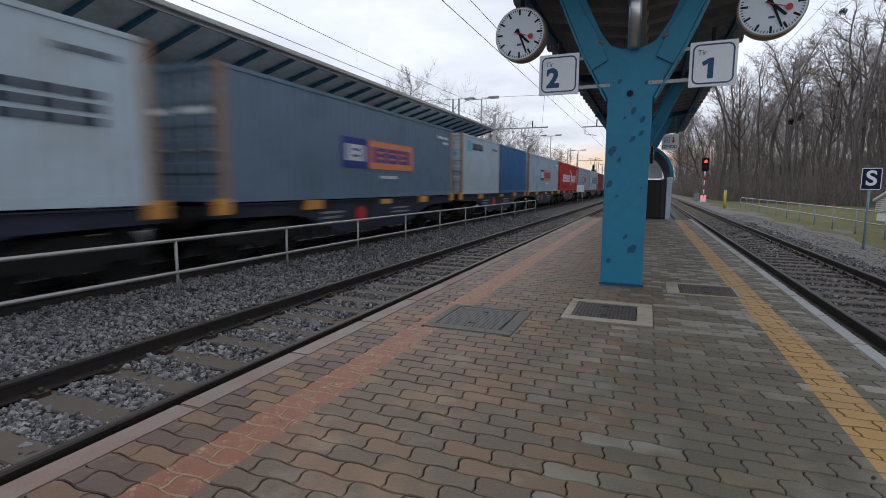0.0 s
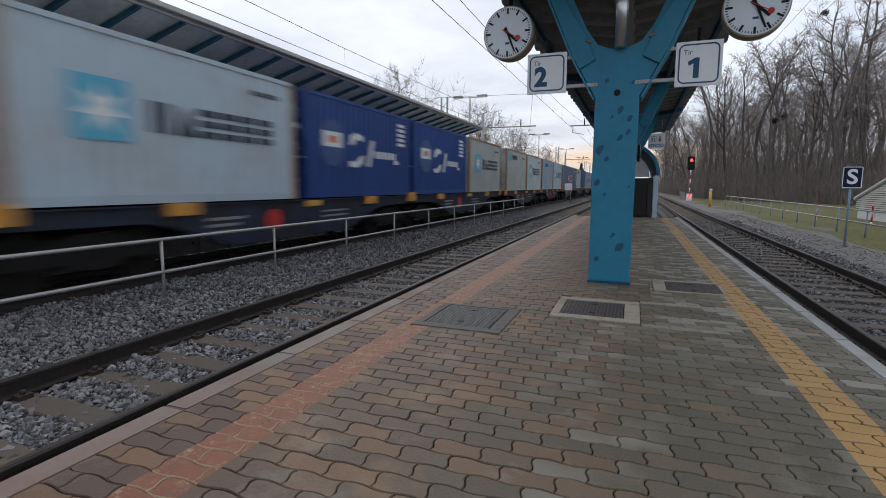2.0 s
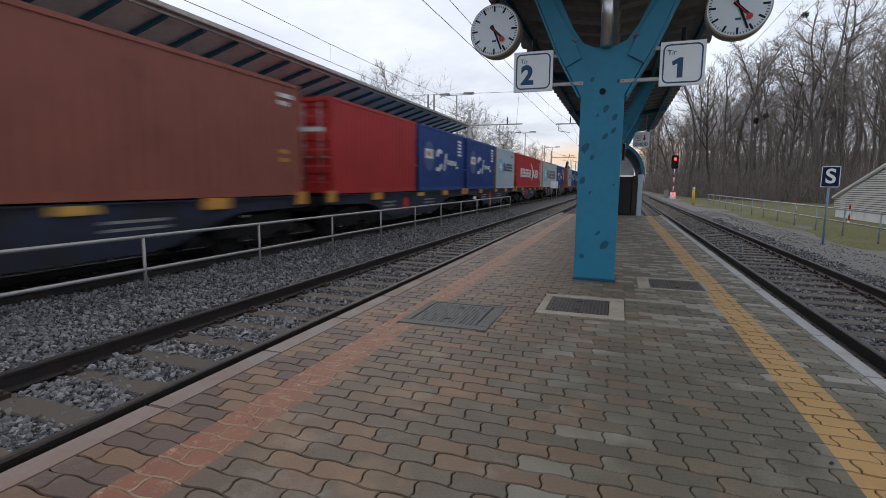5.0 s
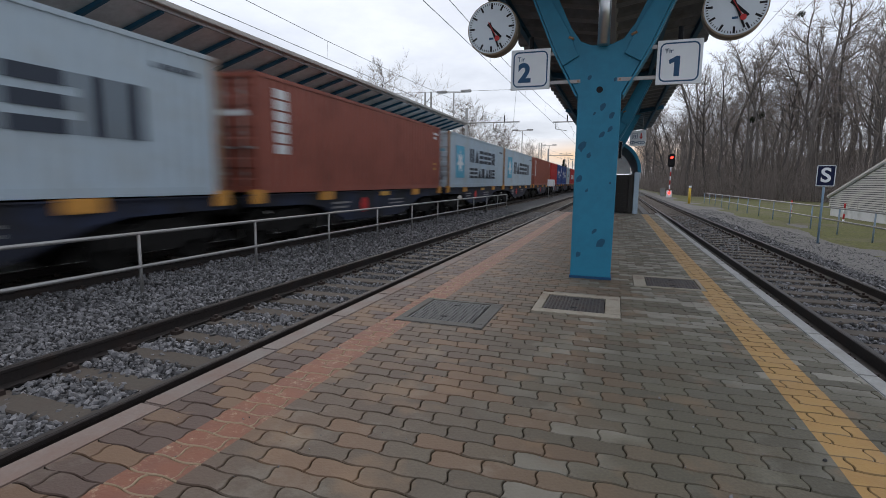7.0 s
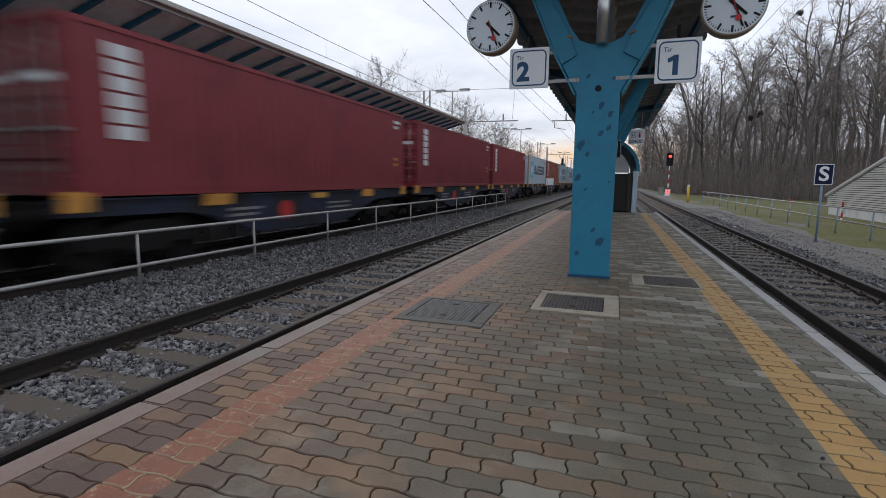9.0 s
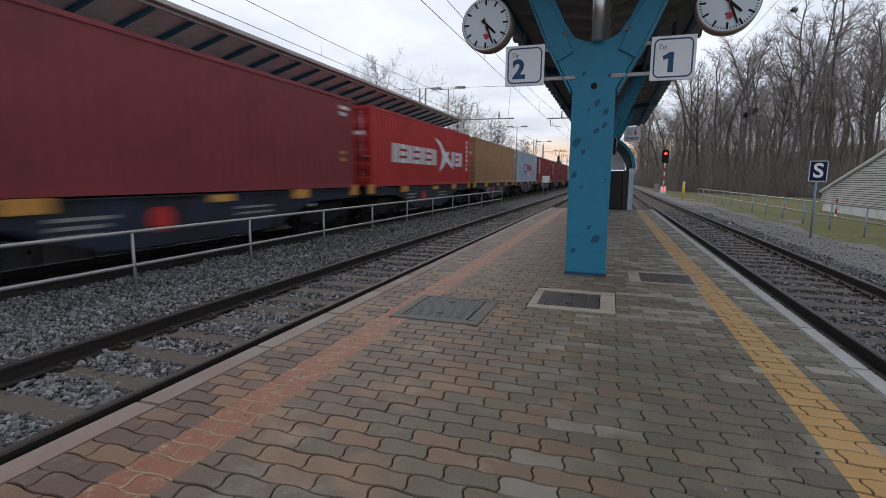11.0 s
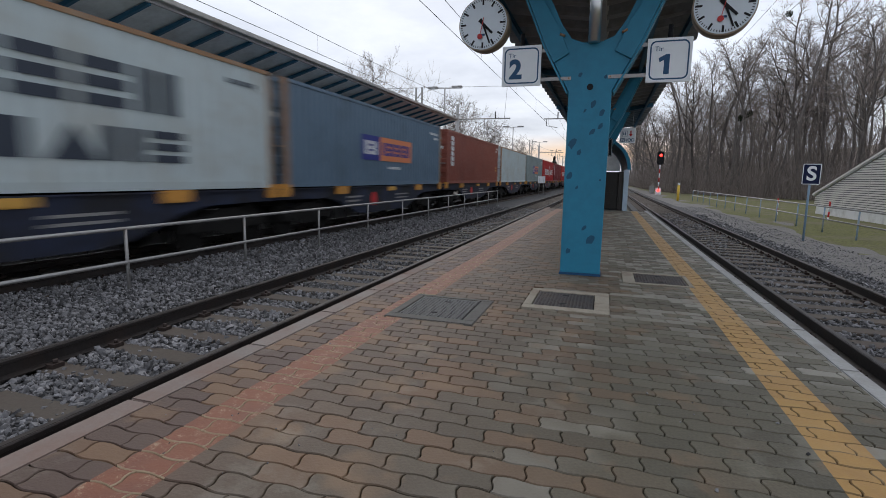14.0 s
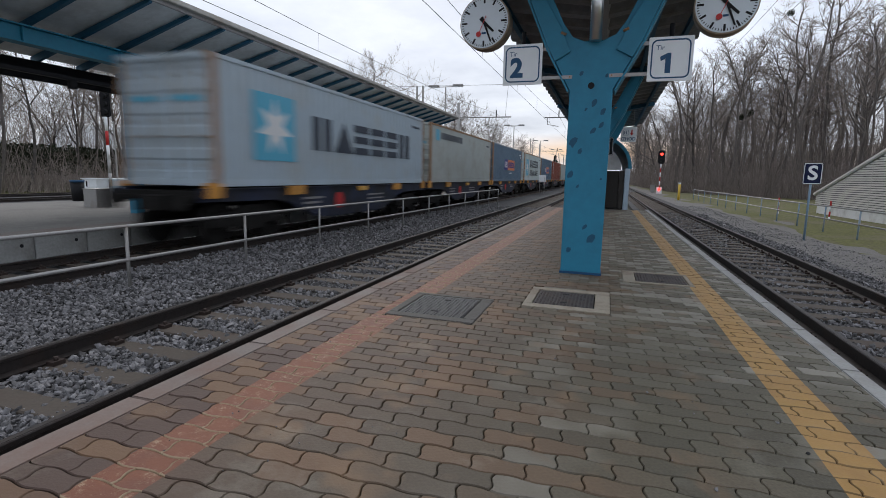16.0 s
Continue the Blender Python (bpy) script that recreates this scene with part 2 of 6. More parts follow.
M = dict(
    paver=paving_material(),
    joint=material("joint_sand", (0.022, 0.02, 0.018), 0.95, grain=120),
    kerb=material("kerb_concrete", (0.20, 0.172, 0.155), 0.85, spread=0.1, grain=50, dirt=(0.175, 0.105, 0.08), dirt_low=0.42, dirt_high=0.66, pieces=0.12, coord="World"),
    kerb_clean=material("pale_kerb_concrete", (0.33, 0.325, 0.31), 0.85, spread=0.1, grain=50, dirt=(0.23, 0.215, 0.195), pieces=0.08, coord="World"),
    concrete=material("concrete", (0.30, 0.30, 0.29), 0.85, spread=0.12, grain=25, dirt=(0.15, 0.14, 0.13), dirt_low=0.5, dirt_high=0.75, pieces=0.1),
    sleeper=material("sleeper_concrete", (0.088, 0.073, 0.060), 0.9, spread=0.15, grain=40, dirt=(0.085, 0.062, 0.05), pieces=0.15, coord="World"),
    # bed darker than its stones: shade of the gaps put into the colour
    ballast=material("ballast_bed", (0.05, 0.049, 0.051), 0.95, spread=0.75, grain=24, bump=1.0),
    stone=material("ballast_stone", (0.146, 0.142, 0.146), 0.75, spread=0.25, grain=40, islands=0.7, bump=0.3, coord="Object"),
    rail=material("rail_steel", (0.034, 0.028, 0.026), 0.55, 0.3, spread=0.25, grain=30, dirt=(0.045, 0.03, 0.024), dirt_scale=3),
    shine=material("rail_head", (0.45, 0.45, 0.46), 0.25, 1.0, spread=0.08, grain=60, bump=0.03),
    clip=material("rail_clip", (0.05, 0.035, 0.03), 0.7, 0.3),
    blue=material("blue_paint", (0.021, 0.205, 0.325), 0.5, spread=0.06, grain=9, bump=0.06, dirt=(0.02, 0.155, 0.245), dirt_scale=2.0, dirt_low=0.45, dirt_high=0.75),
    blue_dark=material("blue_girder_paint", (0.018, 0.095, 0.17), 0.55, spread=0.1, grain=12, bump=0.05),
    chip=material("paint_touch_up", (0.012, 0.085, 0.15), 0.6, spread=0.1),
    sheet=material("roof_sheet", (0.20, 0.205, 0.215), 0.6, 0.2, spread=0.15, grain=10, bump=0.05, dirt=(0.12, 0.115, 0.11)),
    soffit=material("soffit_panel", (0.60, 0.625, 0.64), 0.7, spread=0.1, grain=6, bump=0.03, dirt=(0.46, 0.47, 0.48)),
    steel=material("galvanised_steel", (0.34, 0.33, 0.32), 0.5, 0.6, spread=0.12, grain=35, bump=0.05, dirt=(0.25, 0.19, 0.15), dirt_low=0.55, dirt_high=0.8),
    chrome=material("bright_pipe", (0.62, 0.62, 0.62), 0.3, 1.0, spread=0.05, grain=20, bump=0.02),
    white=material("white_enamel", (0.78, 0.80, 0.82), 0.4, spread=0.03, grain=8, bump=0.02),
    dial=material("glazed_dial", (0.64, 0.70, 0.75), 0.12, spread=0.03, grain=8, bump=0.0, spec=0.8),
    navy=material("navy_print", (0.012, 0.07, 0.16), 0.5, spread=0.05),
    black=material("black_plastic", (0.012, 0.012, 0.014), 0.6, spread=0.1, spec=0.2),
    clock_rim=material("clock_rim", (0.28, 0.22, 0.16), 0.45, 0.4, spread=0.1),
    red=material("red_paint", (0.52, 0.03, 0.03), 0.5, spread=0.08),
    yellow=material("yellow_paint", (0.62, 0.40, 0.05), 0.55, spread=0.1),
    iron=material("cast_iron", (0.075, 0.065, 0.062), 0.6, 0.5, spread=0.25, grain=50, dirt=(0.10, 0.07, 0.055), dirt_scale=4),
    iron_grey=material("galvanised_cover", (0.085, 0.085, 0.088), 0.55, 0.6, spread=0.2, grain=50),
    surround=material("cover_surround", (0.29, 0.255, 0.20), 0.9, spread=0.14, grain=60, dirt=(0.18, 0.13, 0.09), dirt_scale=2.5),
    surround_grey=material("dark_cover_surround", (0.115, 0.108, 0.098), 0.9, spread=0.2, grain=60, dirt=(0.085, 0.075, 0.062), dirt_scale=2.5),
    grass=material("grass", (0.088, 0.088, 0.022), 0.95, spread=0.55, grain=9, bump=0.8, dirt=(0.12, 0.10, 0.07), dirt_scale=0.45, dirt_low=0.48, dirt_high=0.66),
    gravel=material("fine_gravel", (0.135, 0.128, 0.122), 0.95, spread=0.4, grain=30, bump=0.7, dirt=(0.10, 0.095, 0.08), dirt_scale=0.6),
    litter=material("leaf_litter", (0.22, 0.178, 0.145), 0.95, spread=0.4, grain=6, bump=0.8, dirt=(0.11, 0.09, 0.07), dirt_scale=0.4),
    bark=material("bark", (0.118, 0.104, 0.097), 0.95, spread=0.3, grain=12, bump=0.5, pieces=0.3, dirt=(0.15, 0.14, 0.125), dirt_scale=1.0, dirt_low=0.55),
    twig=material("twigs", (0.235, 0.20, 0.178), 0.95, spread=0.2, grain=8, bump=0.0, pieces=0.25, islands=0.3),
    wood=material("weathered_slat", (0.52, 0.50, 0.47), 0.8, spread=0.15, grain=12, bump=0.15, pieces=0.08, islands=0.08),
    plaster=material("white_plaster", (0.62, 0.62, 0.61), 0.9, spread=0.05, grain=20, dirt=(0.45, 0.44, 0.42)),
    wagon=material("wagon_blue", (0.017, 0.024, 0.052), 0.6, spread=0.4, grain=5, bump=0.05, dirt=(0.014, 0.013, 0.013), dirt_scale=1.5, dirt_low=0.42, dirt_high=0.62),
    bogie=material("bogie_steel", (0.016, 0.015, 0.014), 0.85, 0.0, spread=0.3, grain=12, spec=0.15),
    amber=material("amber_fitting", (0.60, 0.28, 0.055), 0.6, spread=0.15, grain=9, dirt=(0.25, 0.12, 0.04)),
    hedge=material("hedge_green", (0.025, 0.03, 0.015), 0.95, spread=0.4, grain=8, bump=0.6),
    lampred=glow("red_signal_light", (1.0, 0.03, 0.02), 6.0),
    rusty=material("rusty_post", (0.30, 0.17, 0.09), 0.7, spread=0.2, grain=8, dirt=(0.30, 0.27, 0.22), dirt_scale=1.5),
    wire=material("copper_wire", (0.05, 0.05, 0.05), 0.6, 0.4),
    slab=material("platform_asphalt", (0.19, 0.18, 0.165), 0.95, spread=0.15, grain=20, bump=0.3, dirt=(0.14, 0.13, 0.12), dirt_scale=0.7),
)


# ---- building helpers ----
def part(name, bm, mat, parent=None, label="", smooth=False):
    """Link a bmesh as one mesh object, under parent where one is given."""
    me = bpy.data.meshes.new(name)
    if smooth:
        for f in bm.faces:
            f.smooth = True
    bm.to_mesh(me)
    bm.free()
    me.materials.append(M[mat] if isinstance(mat, str) else mat)
    ob = new(name, me)
    if parent is not None:
        ob.parent = parent
    if label:
        ob["label"] = label
    return ob


def thing(name, m, label, category, group="", kind=""):
    ob = new(name)
    ob.empty_display_size = 0.1
    ob.matrix_world = m
    return tagged(ob, label, category, group, kind)


def box(x0, x1, y0, y1, z0, z1, bevel=0.0, bm=None):
    """A box between the given limits, its edges bevelled."""
    own = bmesh.new()
    bmesh.ops.create_cube(own, size=1.0)
    bmesh.ops.transform(own, matrix=Matrix.Translation(((x0 + x1) / 2, (y0 + y1) / 2, (z0 + z1) / 2)) @
                        Matrix.Diagonal((x1 - x0, y1 - y0, z1 - z0, 1)), verts=own.verts)
    if bevel:
        bmesh.ops.bevel(own, geom=own.edges[:], offset=bevel, segments=2, affect="EDGES")
    return join(bm, own)


def join(bm, own):
    if bm is None:
        return own
    me = bpy.data.meshes.new("joined")
    own.to_mesh(me)
    own.free()
    bm.from_mesh(me)
    bpy.data.meshes.remove(me)
    return bm


def beam(a, b, w, d, bm=None, up=(0, 0, 1), bevel=0.0):
    """A bar of section w by d from a to b."""
    a, b = Vector(a), Vector(b)
    z = (b - a).normalized()
    x = Vector(up).cross(z)
    if x.length < 1e-4:
        x = Vector((1, 0, 0))
    x.normalize()
    y = z.cross(x)
    m = Matrix((x, y, z)).transposed().to_4x4()
    own = bmesh.new()
    bmesh.ops.create_cube(own, size=1.0)
    bmesh.ops.transform(own, matrix=Matrix.Translation((a + b) / 2) @ m @ Matrix.Diagonal((w, d, (b - a).length, 1)), verts=own.verts)
    if bevel:
        bmesh.ops.bevel(own, geom=own.edges[:], offset=bevel, segments=1, affect="EDGES")
    return join(bm, own)


def rod(a, b, r, bm=None, sides=10, r2=None):
    """A round bar from a to b."""
    a, b = Vector(a), Vector(b)
    q = (b - a).to_track_quat("Z", "Y").to_matrix().to_4x4()
    own = bmesh.new()
    bmesh.ops.create_cone(own, cap_ends=True, segments=sides, radius1=r, radius2=r if r2 is None else r2, depth=(b - a).length)
    bmesh.ops.transform(own, matrix=Matrix.Translation((a + b) / 2) @ q, verts=own.verts)
    for f in own.faces:
        f.smooth = len(f.verts) == 4
    return join(bm, own)


def prism(outline, y0, y1, bm=None, bevel=0.0):
    """An outline of (x, z) pairs drawn out from y0 to y1."""
    own = bmesh.new()
    f = own.faces.new([own.verts.new((x, y0, z)) for x, z in outline])
    r = bmesh.ops.extrude_face_region(own, geom=[f])
    bmesh.ops.translate(own, vec=(0, y1 - y0, 0), verts=[v for v in r["geom"] if isinstance(v, bmesh.types.BMVert)])
    bmesh.ops.recalc_face_normals(own, faces=own.faces)
    if bevel:
        bmesh.ops.bevel(own, geom=own.edges[:], offset=bevel, segments=1, affect="EDGES")
    return join(bm, own)


def prism_x(outline, x0, x1):
    """An outline of (y, z) pairs drawn out from x0 to x1."""
    bm = bmesh.new()
    f = bm.faces.new([bm.verts.new((x0, y, z)) for y, z in outline])
    r = bmesh.ops.extrude_face_region(bm, geom=[f])
    bmesh.ops.translate(bm, vec=(x1 - x0, 0, 0), verts=[v for v in r["geom"] if isinstance(v, bmesh.types.BMVert)])
    bmesh.ops.recalc_face_normals(bm, faces=bm.faces)
    return bm


def text(name, body, size, m, mat, parent, depth=0.002, bold=0.0):
    cu = bpy.data.curves.new(name, "FONT")
    cu.body, cu.size, cu.extrude, cu.align_x, cu.align_y = body, size, depth, "CENTER", "CENTER"
    cu.offset = bold
    tmp = bpy.data.objects.new(name, cu)
    scene.collection.objects.link(tmp)
    me = bpy.data.meshes.new_from_object(tmp.evaluated_get(bpy.context.evaluated_depsgraph_get()))
    bpy.data.objects.remove(tmp)
    bpy.data.curves.remove(cu)
    me.materials.clear()
    me.materials.append(M[mat])
    ob = new(name, me)
    ob.parent = parent
    ob.matrix_local = m
    return ob


def raw_mesh(name, verts, faces, mat, per):
    """A mesh from numpy arrays of vertices and of equal-sided faces."""
    me = bpy.data.meshes.new(name)
    me.vertices.add(len(verts))
    me.vertices.foreach_set("co", np.asarray(verts, np.float32).ravel())
    me.loops.add(faces.size)
    me.loops.foreach_set("vertex_index", np.asarray(faces, np.int32).ravel())
    me.polygons.add(len(faces))
    me.polygons.foreach_set("loop_start", np.arange(len(faces), dtype=np.int32) * per)
    me.polygons.foreach_set("use_smooth", np.zeros(len(faces), bool))
    me.update(calc_edges=True)
    me.materials.append(M[mat] if isinstance(mat, str) else mat)
    return new(name, me)

# ---- ground and tracks ----
RAIL_TOP = -0.334
BED = RAIL_TOP - 0.215          # ballast between the sleepers
MAIN, TRAIN, SIDE = -4.06, -8.82, 3.23   # centre lines of the three tracks
NEAR, FAR = -30.0, 420.0
SLEEPER = 0.66                   # where one sleeper of each track lies


def sheet(name, x0, x1, y0, y1, z, mat, label, category, kind="structure", nx=1, ny=1, lift=None):
    bm = bmesh.new()
    xs, ys = [x0 + (x1 - x0) * i / nx for i in range(nx + 1)], [y0 + (y1 - y0) * j / ny for j in range(ny + 1)]
    v = [[bm.verts.new((x, y, z + (lift(x, y) if lift else 0))) for x in xs] for y in ys]
    for j in range(ny):
        for i in range(nx):
            bm.faces.new((v[j][i], v[j][i + 1], v[j + 1][i + 1], v[j + 1][i]))
    return tagged(part(name, bm, mat, smooth=lift is not None), label, category, kind=kind)


sheet("ground", -900, 900, -300, 2500, -0.78, "grass", "flat grassy ground reaching to the horizon", "ground")


def slab(name, x0, x1, y0, y1, top, bottom, mat, label, category):
    return tagged(part(name, box(x0, x1, y0, y1, bottom, top), mat), label, category, kind="structure")


slab("ballast_bed", -10.42, -2.36, NEAR, FAR, BED, -0.9, "ballast", "grey crushed stone bed under the main tracks", "ballast")
slab("ballast_bed", 1.62, 5.0, NEAR, FAR, BED, -0.9, "ballast", "grey crushed stone bed under the side track", "ballast")
slab("gravel_verge", 5.0, 11.0, NEAR, 140, BED - 0.02, -0.9, "gravel", "fine gravel verge beside the side track", "gravel")
sheet("grass_verge", 5.2, 60, NEAR, 160, BED - 0.03, "grass", "short mossy winter grass beyond the track", "grass", nx=120, ny=190,
      lift=lambda x, y: max(-0.12, min(0.05, 0.09 * (x - 6.9) + 0.16 * noise.noise((x * 0.55, y * 0.22, 0)) + 0.05 * noise.noise((x * 1.7, y * 1.1, 4)))) - (0.1 if x < 5.6 else 0))

RAIL = [(-0.07, 0), (0.07, 0), (0.07, 0.012), (0.012, 0.03), (0.01, 0.115), (0.035, 0.128), (0.036, 0.155), (0.030, 0.163),
        (-0.030, 0.163), (-0.036, 0.155), (-0.035, 0.128), (-0.01, 0.115), (-0.012, 0.03), (-0.07, 0.012)]


def track(x, y0, y1, label, shiny):
    """A railway track: two rails with worn heads, concrete sleepers and fastenings."""
    t = thing("railway_track", pose(x, 0, RAIL_TOP), label, "railway track", "railway tracks", "structure")
    for s in (-1, 1):
        bm = prism([(s * 0.753 + a, b - 0.163) for a, b in RAIL], y0, y1)
        r = part("rail", bm, "rail", t)
        part("rail_head", box(s * 0.753 - (0.028 if shiny else 0.02), s * 0.753 + (0.028 if shiny else 0.02), y0, y1, -0.001, 0.0025), "shine" if shiny else "rail", r,
             "polished running surface" if shiny else "dull rusty running surface")
    bm = bmesh.new()
    prism([(-1.28, -0.36), (1.28, -0.36), (1.26, -0.175), (-1.26, -0.175)], -0.13, 0.13, bm, 0.012)
    first = None
    clip = bmesh.new()
    for s in (-1, 1):
        for d in (-1, 1):
            box(s * 0.753 + d * 0.105 - 0.045, s * 0.753 + d * 0.105 + 0.045, -0.055, 0.055, -0.176, -0.135, 0, clip)
            rod((s * 0.753 + d * 0.11, 0, -0.14), (s * 0.753 + d * 0.11, 0, -0.10), 0.022, clip, 6)
    me_clip = bpy.data.meshes.new("rail_fastening")
    clip.to_mesh(me_clip), clip.free()
    me_clip.materials.append(M["clip"])
    k, y = -12, 0.0
    while True:
        y = SLEEPER + 0.6 * k
        k += 1
        if y > 75:
            break
        if first is None:
            first = part("sleeper", bm, "sleeper", t)
            s = first
        else:
            s = new("sleeper", first.data)
            s.parent = t
        s.location = (0, y, 0)
        f = new("rail_fastening", me_clip)
        f.parent = s
    return t


track(MAIN, NEAR, FAR, "empty main track with rusty rails on concrete sleepers", False)
track(TRAIN, NEAR, FAR, "main track carrying the freight train", True)
track(SIDE, NEAR, FAR, "side track with brown rusty rails on concrete sleepers", False)


def stones(name, spans, y0, y1, count, label, size=(0.014, 0.026)):
    """Loose crushed stone, thinner with distance; the farther ones have fewer faces."""
    rng = np.random.default_rng(7)

    def shapes(make):
        bm = bmesh.new()
        make(bm)
        bmesh.ops.triangulate(bm, faces=bm.faces)
        base = np.array([v.co[:] for v in bm.verts])
        tri = np.array([[v.index for v in f.verts] for f in bm.faces])
        bm.free()
        return np.array([base * rng.uniform(0.55, 1.25, (len(base), 1)) * rng.uniform(0.85, 1.15, base.shape) * rng.uniform(0.62, 1.2, 3) for k in range(12)]), tri
    near_kinds = shapes(lambda bm: bmesh.ops.create_icosphere(bm, subdivisions=1, radius=1.05))
    far_kinds = shapes(lambda bm: bmesh.ops.create_cone(bm, cap_ends=True, segments=4, radius1=1.1, radius2=0.8, depth=1.3))
    u = rng.random(count)
    ys = y0 * (y1 / y0) ** u
    widths = np.array([b - a for a, b, *_ in spans])
    which = rng.choice(len(spans), count, p=widths / widths.sum())
    lo = np.array([s[0] for s in spans])[which]
    hi = np.array([s[1] for s in spans])[which]
    top = np.array([s[2] for s in spans])[which]
    xs = lo + (hi - lo) * rng.random(count)
    # the tops of the sleepers stay mostly clear
    off = np.abs((ys - SLEEPER + 0.3) % 0.6 - 0.3)
    clear = np.array([s[3] for s in spans])[which]
    keep = (off > 0.10) | (rng.random(count) < 0.09) | (clear == 0)
    xs, ys, top = xs[keep], ys[keep], top[keep]
    count = len(xs)
    s = rng.gamma(9.0, 1 / 9.0, count) * rng.uniform(*size, count) * (1 + 0.022 * np.maximum(ys - 4, 0))
    z = top + rng.uniform(-0.4, 1.0, count) * min(0.03, size[1]) + min(0.02, size[1] - 0.006) * np.sin(xs * 3.1 + ys * 0.9) * np.sin(ys * 2.3)
    q = rng.normal(size=(count, 4))
    q /= np.linalg.norm(q, axis=1)[:, None]
    w, a, b, c = q.T
    R = np.stack([1 - 2 * (b * b + c * c), 2 * (a * b - c * w), 2 * (a * c + b * w), 2 * (a * b + c * w), 1 - 2 * (a * a + c * c), 2 * (b * c - a * w),
                  2 * (a * c - b * w), 2 * (b * c + a * w), 1 - 2 * (a * a + b * b)], 1).reshape(-1, 3, 3)
    verts, faces, made = [], [], 0
    for (kinds, tri), pick in ((near_kinds, ys < 9), (far_kinds, ys >= 9)):
        m = int(pick.sum())
        if not m:
            continue
        p = kinds[rng.integers(0, 12, m)] * (s[pick, None] * rng.uniform(0.75, 1.3, (m, 3)))[:, None, :]
        p = np.einsum("nij,nkj->nki", R[pick], p) + np.stack([xs, ys, z], 1)[pick][:, None, :]
        faces.append((tri[None] + (made + np.arange(m) * kinds.shape[1])[:, None, None]).reshape(-1, 3))
        verts.append(p.reshape(-1, 3))
        made += m * kinds.shape[1]
    return tagged(raw_mesh(name, np.concatenate(verts), np.concatenate(faces), "stone", 3), label, "ballast", kind="stuff")


# between the rails the stones lie about level with the sleepers, on the shoulders a little higher
stones("ballast_stones", [(-8.0, -5.34, BED + 0.045, 0), (-5.34, -4.88, BED + 0.025, 1), (-4.74, -3.38, BED + 0.015, 1), (-3.25, -2.5, BED + 0.01, 1)], 0.9, 30, 72000,
       "loose grey crushed stone between and beside the rails")
stones("ballast_stones", [(1.75, 2.42, BED + 0.01, 1), (2.55, 3.92, BED + 0.015, 1), (4.05, 5.05, BED + 0.005, 0)], 3.5, 30, 20000,
       "loose grey crushed stone round the side track")

stones("ballast_stones", [(5.0, 6.6, BED - 0.018, 0)], 5.0, 40, 9000, "scattered grey stones along the gravel verge", (0.005, 0.013))
stones("grit", [(-2.2, 1.6, 0.004, 0)], 1.1, 9, 170, "small loose stones scattered on the paving", (0.0025, 0.006))

# ---- platform ----
PL, PR, PEND = -2.50, 1.75, 22.3
platform = thing("platform", pose(0, 0, 0), "low paved station platform with concrete kerbs between two tracks", "platform", kind="structure")
part("platform_base", box(PL + 0.06, PR - 0.06, -8, PEND, -0.8, -0.03), "joint", platform, "sand-filled base of the paving")


def kerbs(x0, x1, mat):
    first = None
    for k in range(31):
        y = -8 + k * 1.0
        if first is None:
            bm = box(x0, x1, 0.003, 0.994, -0.22, 0.004, 0.008)
            first = part("kerb_stone", bm, mat, platform)
            s = first
        else:
            s = new("kerb_stone", first.data)
            s.parent = platform
        s.location = (0, y, 0)


kerbs(PL, PL + 0.165, "kerb")
kerbs(PR - 0.125, PR, "kerb_clean")
part("platform_wall", box(PL + 0.05, PL + 0.12, -8, PEND, -0.8, -0.2), "concrete", platform, "stained concrete side of the platform")
part("platform_wall", box(PR - 0.1, PR - 0.05, -8, PEND, -0.8, -0.2), "concrete", platform, "stained concrete side of the platform")

# covers: x0, x1, y0, y1 of the surround, and of the plate
COVERS = [((-1.88, -1.04, 4.09, 5.0), (-1.79, -1.17, 4.21, 4.93), "iron_grey", "square steel tread-plate cover in a concrete surround in the paving"),
          ((-0.74, 0.11, 4.87, 5.8), (-0.645, -0.05, 5.02, 5.66), "iron", "brown cast-iron manhole cover in a pale concrete surround"),
          ((0.28, 1.10, 6.55, 7.35), (0.44, 1.04, 6.63, 7.25), "iron", "cast-iron cover with a concrete surround by the yellow line")]


def paver_outline():
    """The wavy outline of one paver, anticlockwise, round its own centre: full towards one end, slim towards the other."""
    L, w, g = PAV_L, PAV_W, 0.0026
    wave = lambda x: 0.0086 * math.sin(2 * math.pi * x / L)
    side = lambda y: -0.0088 * math.sin(2 * math.pi * y / w)
    pts = []
    n, k = 8, 6
    for i in range(n):
        x = -L / 2 + L * i / n
        pts.append((x + (g if i == 0 else 0), -w / 2 + wave(x) + g))
    for j in range(k):
        y = -w / 2 + w * j / k
        pts.append((L / 2 - g + side(y), y + (g if j == 0 else 0)))
    for i in range(n):
        x = L / 2 - L * i / n
        pts.append((x - (g if i == 0 else 0), w / 2 - wave(x) - g))
    for j in range(k):
        y = w / 2 - w * j / k
        pts.append((-L / 2 + g + side(y), y - (g if j == 0 else 0)))
    return pts


PAV_L, PAV_W = 0.246, 0.1225


def paver_mesh():
    pts = paver_outline()
    bm = bmesh.new()
    rings = []
    for inset, z in ((0.0, -0.034), (0.0, -0.0055), (0.0036, 0.0)):
        rings.append([bm.verts.new((x * (1 - inset / 0.11), y * (1 - inset / 0.055), z)) for x, y in pts])
    for a, b in ((0, 1), (1, 2)):
        for i in range(len(pts)):
            j = (i + 1) % len(pts)
            f = bm.faces.new((rings[a][i], rings[a][j], rings[b][j], rings[b][i]))
    bm.faces.new(rings[2])
    me = bpy.data.meshes.new("paver")
    bm.to_mesh(me), bm.free()
    me.materials.append(M["paver"])
    return me


